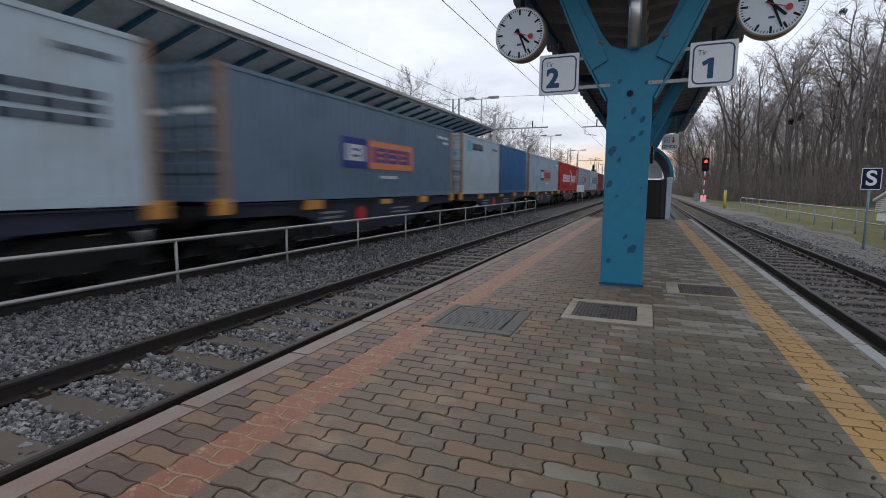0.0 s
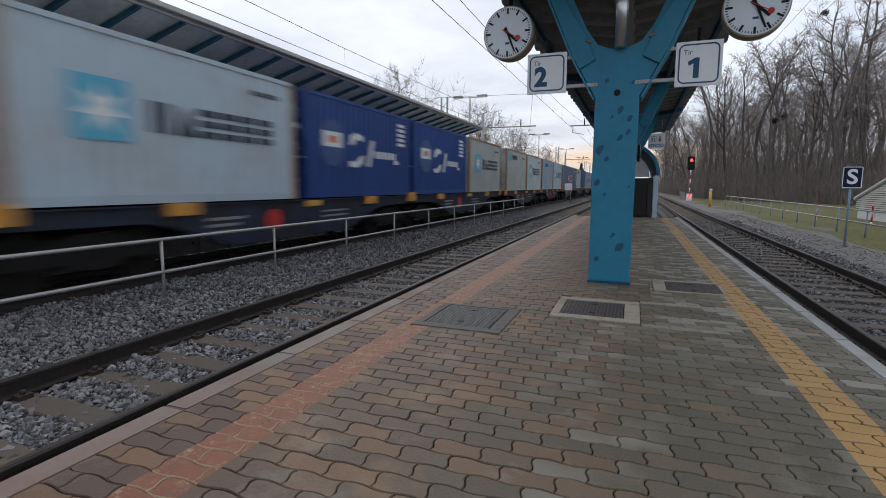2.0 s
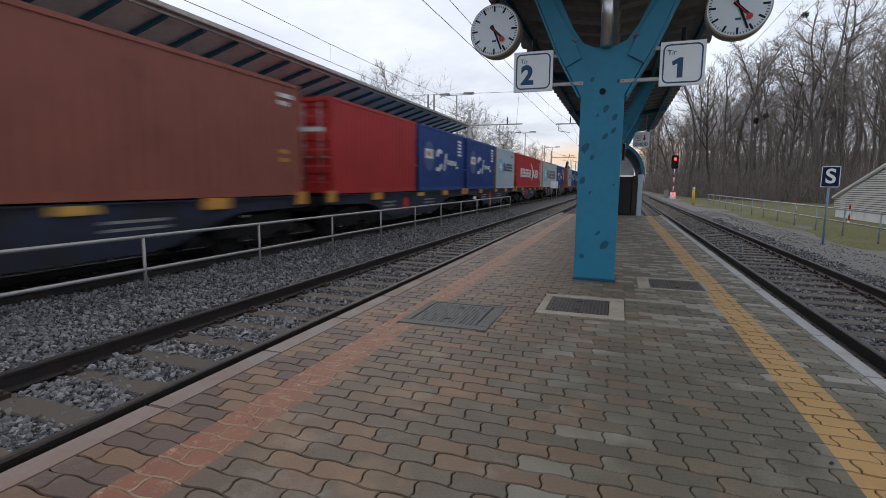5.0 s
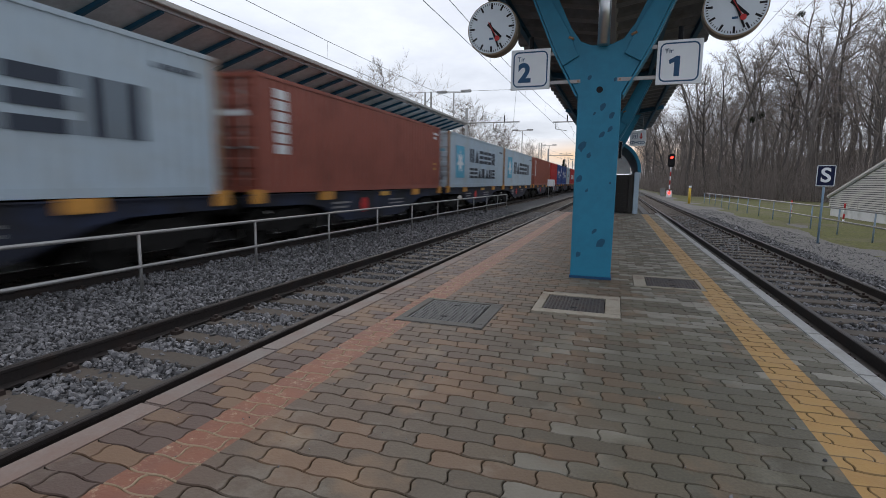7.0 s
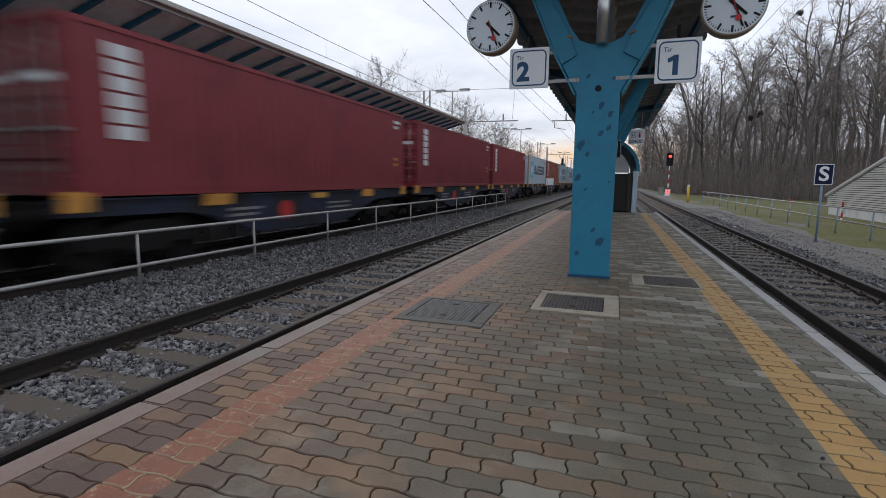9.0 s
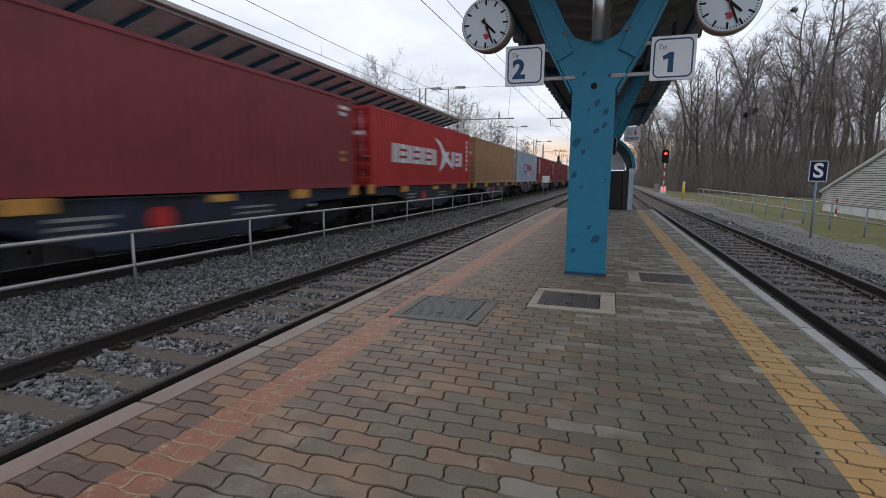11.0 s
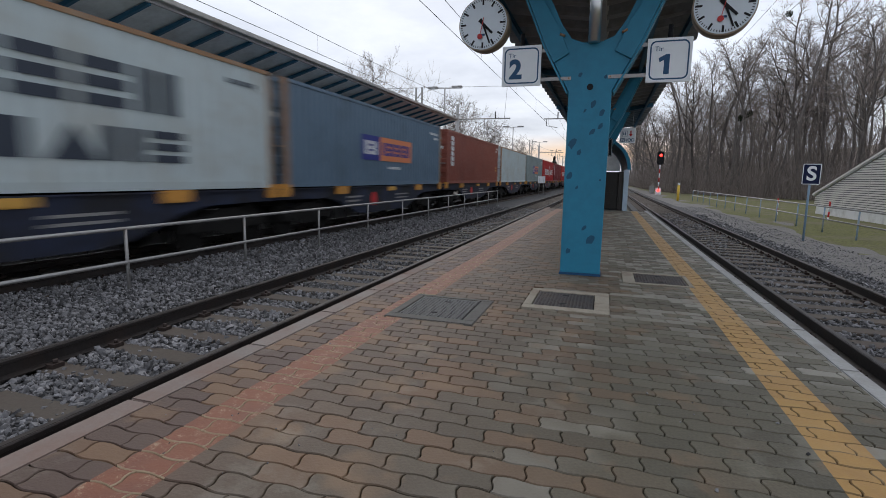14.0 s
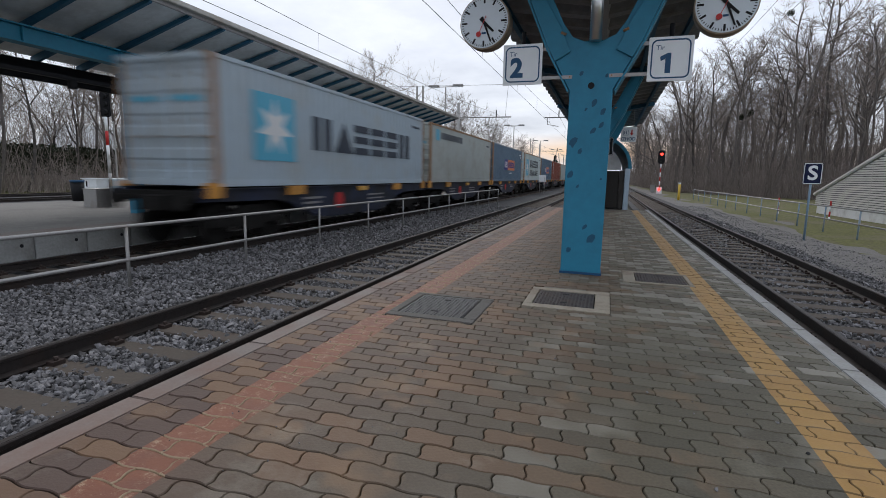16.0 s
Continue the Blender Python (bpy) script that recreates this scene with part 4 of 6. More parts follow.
def wagon(L):
    """A low container wagon with fish-bellied sills and two bogies; origin on its centre at rail height."""
    key = round(L, 1)
    if key in WAGON:
        return copy_thing(WAGON[key], pose(0, 0, 0))
    L = key
    t = thing("container_wagon", pose(0, 0, 0), "dark blue container wagon with grimy bogies and amber corner fittings", "wagon", "wagons of the freight train")
    top = FLOOR - RAIL_TOP - 0.03
    for s in (-1, 1):
        side = [(-L / 2, top), (L / 2, top), (L / 2, top - 0.27), (L / 2 - 2.3, top - 0.30), (L / 2 - 2.9, top - 0.40), (L / 2 - 3.5, top - 0.62), (L / 2 - 4.1, top - 0.82), (L / 2 - 4.7, top - 0.88),
                (-L / 2 + 4.7, top - 0.88), (-L / 2 + 4.1, top - 0.82), (-L / 2 + 3.5, top - 0.62), (-L / 2 + 2.9, top - 0.40), (-L / 2 + 2.3, top - 0.30), (-L / 2, top - 0.27)]
        bm = bmesh.new()
        f = bm.faces.new([bm.verts.new((s * 1.16, y, z)) for y, z in side])
        r = bmesh.ops.extrude_face_region(bm, geom=[f])
        bmesh.ops.translate(bm, vec=(-s * 0.12, 0, 0), verts=[v for v in r["geom"] if isinstance(v, bmesh.types.BMVert)])
        bmesh.ops.recalc_face_normals(bm, faces=bm.faces)
        sill = part("side_sill", bm, "wagon", t)
        part("sill_flange", box(s * 1.22 - (0.2 if s > 0 else 0), s * 1.22 + (0 if s > 0 else 0.2), -L / 2, L / 2, top - 0.02, top + 0.008), "wagon", sill)
        bm = rod((s * 1.162, -1.0, top - 0.42), (s * 1.172, -1.0, top - 0.42), 0.24, None, 24)
        part("round_panel", bm, "red", sill, "round red panel")
        for k in range(3):
            part("stencilled_bar", box(min(s * 1.158, s * 1.166), max(s * 1.158, s * 1.166), -2.9, -1.9 - 0.15 * k, top - 0.34 - k * 0.13, top - 0.28 - k * 0.13), "steel", sill)
        for k in range(2):
            part("stencilled_bar", box(min(s * 1.158, s * 1.166), max(s * 1.158, s * 1.166), 0.9, 2.1, top - 0.34 - k * 0.13, top - 0.29 - k * 0.13), "steel", sill)
        for y in (-L / 2 + 0.25, L / 2 - 0.25, -L / 2 + 3.1, L / 2 - 3.1):
            w = 0.2 if abs(y) > L / 2 - 1 else 0.34
            part("amber_fitting", box(min(s * 1.12, s * 1.235), max(s * 1.12, s * 1.235), y - w, y + w, top - 0.2, top + 0.03 + (0.09 if w < 0.3 else 0), 0.015), "amber", t, "amber painted container fitting")
        part("lamp_bracket", box(min(s * 1.14, s * 1.22), max(s * 1.14, s * 1.22), 0.15, 0.8, top - 0.17, top + 0.0, 0.02), "gold", t, "amber marker plate")
    part("cross_frame", box(-1.05, 1.05, -L / 2, L / 2, top - 0.2, top - 0.06), "bogie", t, "dark underframe")
    part("centre_sill", box(-0.3, 0.3, -L / 2 - 0.3, L / 2 + 0.3, top - 0.45, top - 0.15), "bogie", t)
    part("air_tank", rod((0.75, -0.9, 0.62), (0.75, 0.5, 0.62), 0.19, None, 14), "steel", t, "grey air tank")
    for e in (-1, 1):
        yb = e * (L / 2 - 1.55)
        g = part("bogie", box(-0.9, 0.9, yb - 0.16, yb + 0.16, 0.42, 0.72, 0.03), "bogie", t, "dirty two-axle bogie")
        for s in (-1, 1):
            bm = bmesh.new()
            pts = [(-1.25, 0.42), (-1.25, 0.66), (-0.7, 0.72), (-0.35, 0.86), (0.35, 0.86), (0.7, 0.72), (1.25, 0.66), (1.25, 0.42), (0.55, 0.42), (0.35, 0.30), (-0.35, 0.30), (-0.55, 0.42)]
            f = bm.faces.new([bm.verts.new((s * 1.02, yb + y, z)) for y, z in pts])
            r = bmesh.ops.extrude_face_region(bm, geom=[f])
            bmesh.ops.translate(bm, vec=(-s * 0.1, 0, 0), verts=[v for v in r["geom"] if isinstance(v, bmesh.types.BMVert)])
            bmesh.ops.recalc_face_normals(bm, faces=bm.faces)
            part("bogie_frame", bm, "bogie", g)
        for d in (-0.9, 0.9):
            for s in (-1, 1):
                bm = rod((s * 0.70, yb + d, 0.46), (s * 0.835, yb + d, 0.46), 0.46, None, 28)
                rod((s * 0.835, yb + d, 0.46), (s * 0.85, yb + d, 0.46), 0.39, bm, 28)
                rod((s * 0.85, yb + d, 0.46), (s * 1.10, yb + d, 0.46), 0.11, bm, 12)
                part("wheel", bm, "bogie", g, "worn steel wheel")
            part("axle", rod((-0.7, yb + d, 0.46), (0.7, yb + d, 0.46), 0.08, None, 10), "bogie", g)
    for e in (-1, 1):
        for s in (-1, 1):
            bm = rod((s * 0.87, e * L / 2, 1.02), (s * 0.87, e * (L / 2 + 0.32), 1.02), 0.09, None, 12)
            rod((s * 0.87, e * (L / 2 + 0.32), 1.02), (s * 0.87, e * (L / 2 + 0.36), 1.02), 0.22, bm, 18)
            part("buffer", bm, "bogie", t)
    WAGON[key] = t
    return t


KINDS = {"star": "with a star square and dark bars", "star2": "with star square and two bar rows", "smallstar": "with a small blue square",
         "twotone": "with blue and orange squares", "bird": "with white bars and wing shape", "script": "with white bars and flag shape",
         "column": "with a column of white bars", "plain": "without markings"}
COLOR_WORDS = dict(pale="pale grey-blue", white="off-white rusty", beige="weathered grey", slate="slate blue-grey", greygreen="grey-green", navy="deep blue", red="bright red",
                   maroon="dark maroon", rust="rust-red", tan="faded tan", blue="mid-blue", silver="light silver-blue")
L40, L20 = 12.19, 6.06
# front end along the train at the start, length, colour, marks
LOAD = [
    (148.5, L40, "rust", "column"), (135.2, L40, "silver", "twotone"), (121.8, L40, "navy", "script"), (108.5, L40, "pale", "star"), (95.2, L40, "maroon", "column"),
    (84.9, L40, "pale", "star"), (72.6, L40, "silver", "twotone"), (59.4, L40, "red", "bird"), (46.3, L40, "silver", "twotone"),
    (33.1, L20, "blue", "plain"), (26.8, L20, "pale", "smallstar"), (19.55, L40, "slate", "twotone"),
    (5.95, L20, "pale", "star"), (-0.3, L20, "silver", "smallstar"), (-6.95, L20, "white", "star"), (-13.3, L20, "beige", "smallstar"),
    (-20.9, L20, "beige", "star"), (-27.5, L20, "navy", "script"), (-33.9, L20, "navy", "script"), (-40.4, L20, "pale", "star"),
    (-47.8, L20, "maroon", "column"), (-54.2, L20, "navy", "script"), (-61.2, L40, "white", "star"), (-75.1, L40, "red", "bird"),
    (-88.2, L20, "pale", "star"), (-94.6, L20, "navy", "script"), (-101.3, L20, "navy", "script"), (-107.7, L20, "red", "plain"),
    (-115.2, L40, "rust", "column"), (-128.9, L40, "pale", "star"), (-141.4, L40, "pale", "star2"), (-154.9, L40, "rust", "column"),
    (-168.2, L40, "pale", "star"), (-182.4, L40, "maroon", "column"), (-195.6, L40, "maroon", "column"), (-209.3, L40, "maroon", "column"),
    (-222.8, L40, "silver", "twotone"), (-236.3, L40, "tan", "plain"), (-249.8, L40, "red", "bird"), (-263.2, L40, "maroon", "column"),
    (-276.2, L40, "red", "bird"), (-289.9, L40, "greygreen", "twotone"), (-303.1, L40, "white", "plain"), (-316.6, L40, "rust", "column"),
    (-329.9, L40, "slate", "twotone"), (-342.6, L40, "white", "star2"), (-356.6, L40, "slate", "twotone"), (-369.6, L40, "beige", "smallstar"), (-382.7, L40, "pale", "star")]
MOVERS = []


def build_train():
    k = 0
    while k < len(LOAD):
        front, L, color, marks = LOAD[k]
        group = [LOAD[k]]
        if L < 8 and k + 1 < len(LOAD) and LOAD[k + 1][1] < 8:
            group.append(LOAD[k + 1])
        rear = group[-1][0] - group[-1][1]
        w = wagon(front - rear + 0.5)
        MOVERS.append((w, (front + rear) / 2, RAIL_TOP))
        for f, l, c, m in group:
            label = "%s corrugated %s container %s" % (COLOR_WORDS[c], "long" if l > 8 else "short", KINDS[m])
            MOVERS.append((container(l, c, m, label), f - l / 2, FLOOR))
        k += len(group)


build_train()


def motions():
    for hand in CLOCK_HANDS:
        walk(hand, [(t, pose(0, 0, 0, 0, 108 + 6 * t, 0)) for t in ROWS])
    for ob, y, z in MOVERS:
        walk(ob, [(t, pose(TRAIN, y + SPEED * t, z)) for t in ROWS])

# ---- signs and clocks on the first column ----
def sign_board(name, x0, x1, z0, z1, y, label):
    t = thing(name, pose((x0 + x1) / 2, y, (z0 + z1) / 2), label, "sign")
    w, h = (x1 - x0) / 2, (z1 - z0) / 2
    part("panel", box(-w, w, 0, 0.03, -h, h, 0.004), "white", t)
    return t, w, h


def rounded(w, h, r, y, thick, depth):
    """A ring-shaped frame with round corners in the xz plane."""
    bm = bmesh.new()

    def loop(off):
        pts = []
        for cx, cz, a0 in ((w - r, h - r, 0), (-w + r, h - r, 90), (-w + r, -h + r, 180), (w - r, -h + r, 270)):
            for k in range(6):
                a = radians(a0 + 18 * k)
                pts.append((cx + (r - off) * math.cos(a), cz + (r - off) * math.sin(a)))
        return pts
    rings = [[bm.verts.new((x, yy, z)) for x, z in loop(o)] for o, yy in ((0, y), (0, y - depth), (thick, y - depth), (thick, y))]
    n = len(rings[0])
    for a in range(3):
        for i in range(n):
            j = (i + 1) % n
            bm.faces.new((rings[a][i], rings[a][j], rings[a + 1][j], rings[a + 1][i]))
    bmesh.ops.recalc_face_normals(bm, faces=bm.faces)
    return bm


FACE = pose(0, 0, 0, 90, 0, 0)
ONE = [(0.0, -0.115), (0.062, -0.115), (0.062, 0.118), (0.018, 0.118), (-0.062, 0.075), (-0.05, 0.028), (0.0, 0.052)]
for digit, x0, x1, z0, z1, toward in (("2", -1.408, -0.898, 2.486, 2.996, 1), ("1", 0.382, 0.882, 2.468, 2.983, -1)):
    t, w, h = sign_board("track_sign", x0, x1, z0, z1, 6.79, "square white track number sign reading Tir %s with a blue rim" % digit)
    part("rim", rounded(w - 0.03, h - 0.03, 0.07, 0.001, 0.017, 0.003), "navy", t, "blue rounded rim line")
    if digit == "1":
        part("number", prism([(x - 0.055, z - 0.05) for x, z in ONE], -0.004, 0.0), "navy", t)
    else:
        text("number", digit, 0.325, pose(-0.075, -0.003, -0.055, 90, 0, 0), "navy", t, 0.002, 0.014)
    text("caption", "Tir", 0.08, pose(-0.12, -0.003, 0.13, 90, 0, 0), "navy", t)
    for z in (2.565, 2.925):
        a, b = ((x1 - 0.02, -0.51) if toward > 0 else (x0 + 0.02, -0.06))
        if z > 2.9:
            b = a + toward * 0.13
        bracket = part("bracket", box(min(a, b) - (x0 + x1) / 2, max(a, b) - (x0 + x1) / 2, 0.028, 0.04, z - 0.022 - (z0 + z1) / 2, z + 0.022 - (z0 + z1) / 2, 0.003), "steel", t, "flat galvanised bracket")
        if z < 2.9:
            q = b - toward * 0.03 - (x0 + x1) / 2
            part("bolt", rod((q, 0.02, z - (z0 + z1) / 2), (q, 0.03, z - (z0 + z1) / 2), 0.011, None, 8), "rusty", bracket, "rusty bolt head")
    part("hanger", rod((0, 0.05, h - 0.3), (0, 0.05, h + 0.16), 0.028, None, 10), "black", t, "dark round hanger tube")

CLOCK_HANDS = []


def clock(x, z, r, label):
    """A round station clock: drum, dial with marks, two dark pointers and a red second pointer."""
    t = thing("station_clock", pose(x, 6.76, z, 0, 0, -4), label, "clock", "clocks on the platform")
    bm = rod((0, 0.0, 0), (0, 0.19, 0), r, None, 48)
    part("drum", bm, "clock_rim", t, "brown-grey metal drum")
    bm = rod((0, -0.012, 0), (0, 0.004, 0), r - 0.014, None, 48)
    part("dial", bm, "dial", t, "white dial behind glass")
    for k in range(60):
        big = k % 5 == 0
        if k % 5 and r < 0.3:
            continue
        a = 2 * math.pi * k / 60
        m = pose(0, 0, 0, 0, 360 * k / 60, 0)
        own = box(-(0.012 if big else 0.0045), 0.012 if big else 0.0045, -0.0155, -0.0122, r - (0.105 if big else 0.055), r - 0.03)
        bmesh.ops.transform(own, matrix=m, verts=own.verts)
        part("hour_mark" if big else "minute_mark", own, "black", t)
    for nm, turn, length, w in (("hour_pointer", 133.5, 0.185, 0.019), ("minute_pointer", 158.0, 0.275, 0.014)):
        own = prism([(-w, -0.07), (w, -0.07), (w * 0.75, length), (-w * 0.75, length)], -0.022 if nm[0] == "h" else -0.027, -0.018 if nm[0] == "h" else -0.023)
        bmesh.ops.transform(own, matrix=pose(0, 0, 0, 0, turn, 0), verts=own.verts)
        part(nm, own, "black", t)
    own = box(-0.004, 0.004, -0.034, -0.030, -0.08, 0.19)
    rod((0, -0.036, 0.165), (0, -0.030, 0.165), 0.034, own, 18)
    s = part("second_pointer", own, "red", t, "red second pointer with a round tip")
    CLOCK_HANDS.append(s)
    part("maker_mark", box(-0.03, 0.03, -0.015, -0.0122, -0.15, -0.125), "navy", t)
    part("hanger", rod((0, 0.1, r - 0.01), (0, 0.1, r + 0.45), 0.03, None, 12), "black", t, "dark hanging tube")
    return t


clock(-1.676, 3.293, 0.338, "round white station clock at about 4:26 in a brown drum")
clock(1.176, 3.303, 0.338, "round white station clock at about 4:26 hanging over the platform")

# ---- exit sign and stair housing at the platform's end ----
t, w, h = sign_board("exit_sign", 0.43, 1.05, 2.83, 3.45, 22.75, "white exit sign reading IZHOD with a red down arrow")
text("caption", "IZHOD", 0.18, pose(0, -0.003, -0.19, 90, 0, 0), "navy", t, 0.002, 0.004)
part("arrow", prism([(0.10, 0.2), (0.15, 0.2), (0.15, 0.06), (0.2, 0.06), (0.125, -0.05), (0.05, 0.06), (0.10, 0.06)], -0.004, 0.001), "red", t, "red down arrow")
part("pictogram", rounded(0.1, 0.11, 0.02, 0.001, 0.012, 0.003), "navy", t, "outlined stairs pictogram").matrix_local = pose(-0.11, 0, 0.08)
for x in (-0.17, -0.1):
    part("pictogram_bar", box(x, x + 0.03, -0.004, 0.001, 0.02, 0.13), "navy", t)
for x in (-0.18, 0.18):
    part("hanger", rod((x, 0.015, h), (x, 0.015, 1.15), 0.012, None, 8), "steel", t)


def stair_housing():
    t = thing("stair_housing", pose(PX, 22.75, 0), "pale blue stair housing with a dark gate and a barrel roof", "stair housing")
    part("side_wall", box(1.0, 1.2, 0.0, 9.5, -0.4, 1.72, 0.01), "housing", t)
    part("side_wall", box(-1.2, -1.0, 0.0, 9.5, -0.4, 1.72, 0.01), "housing", t)
    part("back_wall", box(-1.0, 1.0, 9.3, 9.5, -0.4, 1.72), "housing", t)
    g = part("gate", box(-0.98, 0.78, 0.12, 0.16, 0.02, 1.62, 0.005), "gate_dark", t, "dark brown louvred gate")
    for k in range(20):
        part("gate_slat", box(-0.96, 0.76, 0.095, 0.125, 0.06 + k * 0.078, 0.115 + k * 0.078), "gate_dark", g)
    part("gate_post", box(0.79, 0.98, 0.05, 0.6, 0.0, 1.64, 0.01), "gate_dark", t)
    arch = bmesh.new()
    n = 18
    rows = []
    for y in (0.0, 9.5):
        rows.append([arch.verts.new((1.12 * math.cos(math.pi * i / n), y, 1.72 + 1.22 * math.sin(math.pi * i / n))) for i in range(n + 1)])
    for i in range(n):
        arch.faces.new((rows[0][i], rows[0][i + 1], rows[1][i + 1], rows[1][i]))
    r = bmesh.ops.extrude_face_region(arch, geom=arch.faces[:])
    for v in [v for v in r["geom"] if isinstance(v, bmesh.types.BMVert)]:
        v.co.x *= 1.12
        v.co.z = 1.72 + (v.co.z - 1.72) * 1.1
    bmesh.ops.recalc_face_normals(arch, faces=arch.faces)
    part("barrel_roof", arch, "blue", t, "blue arched roof shell", smooth=False)
    bm = bmesh.new()
    bm.faces.new([bm.verts.new((0.85 * math.cos(math.pi * i / n), 0.35, 1.66 + 0.95 * math.sin(math.pi * i / n))) for i in range(n + 1)])
    r = bmesh.ops.extrude_face_region(bm, geom=bm.faces[:])
    bmesh.ops.translate(bm, vec=(0, 0.03, 0), verts=[v for v in r["geom"] if isinstance(v, bmesh.types.BMVert)])
    part("arch_panel", bm, "plaster", t, "pale half-round panel")
    return t


M["housing"] = material("pale_blue_wall", (0.45, 0.55, 0.64), 0.7, spread=0.06, grain=9, dirt=(0.36, 0.44, 0.51))
M["gate_dark"] = material("gate_brown", (0.035, 0.03, 0.026), 0.6, spread=0.15)
stair_housing()
# stepped stop behind the platform's end
tagged(part("paving_end", box(-1.55, 1.0, PEND + 0.01, 34, -0.8, -0.03), "slab"), "asphalt strip round the stair housing", "pavement", kind="structure")
t = thing("wall_screen", pose(0.0, 14.6, 1.9), "small dark information panel on a column", "sign")
part("panel", box(-0.005, 0.10, 0, 0.05, 0.02, 0.5, 0.01), "black", t)
part("rim", rounded(0.045, 0.23, 0.02, -0.002, 0.008, 0.003), "white", t).matrix_local = pose(0.048, 0, 0.26)


# ---- pipe railings ----
def railing(name, x, ys, ground, top, mid, label, mat, r=0.026, tail=0.0):
    t = thing(name, pose(x, ys[0], ground), label, "railing")
    y0 = ys[0]
    for y in ys:
        p = part("post", rod((0, y - y0, -0.12), (0, y - y0, top - ground), r, None, 10), mat, t)
        part("footing", rod((0, y - y0, -0.03), (0, y - y0, 0.015), 0.10, None, 12), "concrete", p)
    L = ys[-1] - y0
    for z in (top, mid):
        part("rail", rod((0, -tail, z - ground), (0, L, z - ground), r * 1.05, None, 10), "steel", t, "grey tubular rail")
    return t


railing("pipe_railing", -6.82, [2.73 * k + (0.13 if k == 2 else 0) for k in range(-3, 13)], BED + 0.02, 0.43, -0.08, "grey tubular steel railing between the main tracks", "steel")
M["fence_blue"] = material("blue_grey_post", (0.20, 0.30, 0.40), 0.6, spread=0.12, grain=15, dirt=(0.28, 0.30, 0.31))
railing("pipe_railing", 7.85, [14.0 + 2.72 * k for k in range(15)], BED - 0.05, 0.43, -0.03, "tubular railing with blue-grey posts along the grass", "fence_blue")
for y, x in ((33.0, 9.4), (29.4, 10.6)):
    t = thing("marker_post", pose(x, y, BED - 0.08), "thin red and white striped marker post", "marker post", "marker posts")
    for k in range(4):
        part("band", rod((0, 0, k * 0.26 - (0.05 if k == 0 else 0)), (0, 0, (k + 1) * 0.26), 0.04, None, 10), "red" if k % 2 else "white", t)

# stop board
M["board_navy"] = material("board_navy", (0.008, 0.014, 0.05), 0.6, spread=0.05, spec=0.2)
t = thing("stop_board", pose(6.2, 18.85, BED - 0.05), "dark blue board with a white letter S on a blue post", "sign")
part("post", rod((0, 0.03, -0.1), (-0.01, 0.03, 2.45), 0.033, None, 12), "fence_blue", t)
b = part("board", box(-0.255, 0.255, -0.02, 0.0, 1.84, 2.5, 0.006), "board_navy", t)
part("border", rounded(0.25, 0.325, 0.03, -0.021, 0.022, 0.003), "white", b, "white border line").matrix_local = pose(0, 0, 2.17)
text("letter", "S", 0.62, pose(0, -0.024, 2.17, 90, 0, 0), "white", b, 0.002, 0.014)

# signal
def light_signal(x, y, label):
    t = thing("light_signal", pose(x, y, BED - 0.05), label, "signal")
    for k in range(7):
        part("mast_band", rod((0, 0, k * 0.57 - (0.1 if k == 0 else 0)), (0, 0, (k + 1) * 0.57), 0.075, None, 10), "red" if k % 2 else "white", t)
    hd = part("head", box(-0.42, 0.42, -0.05, 0.12, 4.0, 5.75, 0.12), "black", t, "black signal head")
    for k, z in enumerate((5.25, 4.5)):
        part("hood", rod((0, -0.3, z + 0.02), (0, -0.05, z + 0.02), 0.2, None, 16, 0.21), "black", hd)
        part("lens", rod((0, -0.32, z), (0, -0.29, z), 0.17, None, 16), "lampred" if k == 0 else "black", hd, "lit red lens" if k == 0 else "")
    b = part("number_board", box(-0.35, 0.35, -0.05, 0.02, -0.1, 0.95, 0.02), "white", t, "small board with a red light")
    part("lens", rod((0, -0.12, 0.6), (0, -0.05, 0.6), 0.16, None, 14), "lampred", b, "lit red lens")
    return t


light_signal(6.72, 73, "red light signal on a red and white mast")
t = thing("marker_post", pose(6.5, 51.5, BED - 0.05), "short yellow post with a white top", "marker post")
part("shaft", rod((0, 0, -0.1), (0, 0, 1.5), 0.11, None, 12), "yellow", t)
part("cap", rod((0, 0, 1.5), (0, 0, 1.66), 0.112, None, 12), "white", t)
t = thing("relay_box", pose(6.3, 78, BED - 0.05), "grey trackside relay box", "relay box")
part("housing", box(-0.3, 0.3, -0.2, 0.2, -0.1, 1.1, 0.02), "concrete", t)
part("lid", box(-0.34, 0.34, -0.24, 0.24, 1.1, 1.15, 0.01), "steel", t)


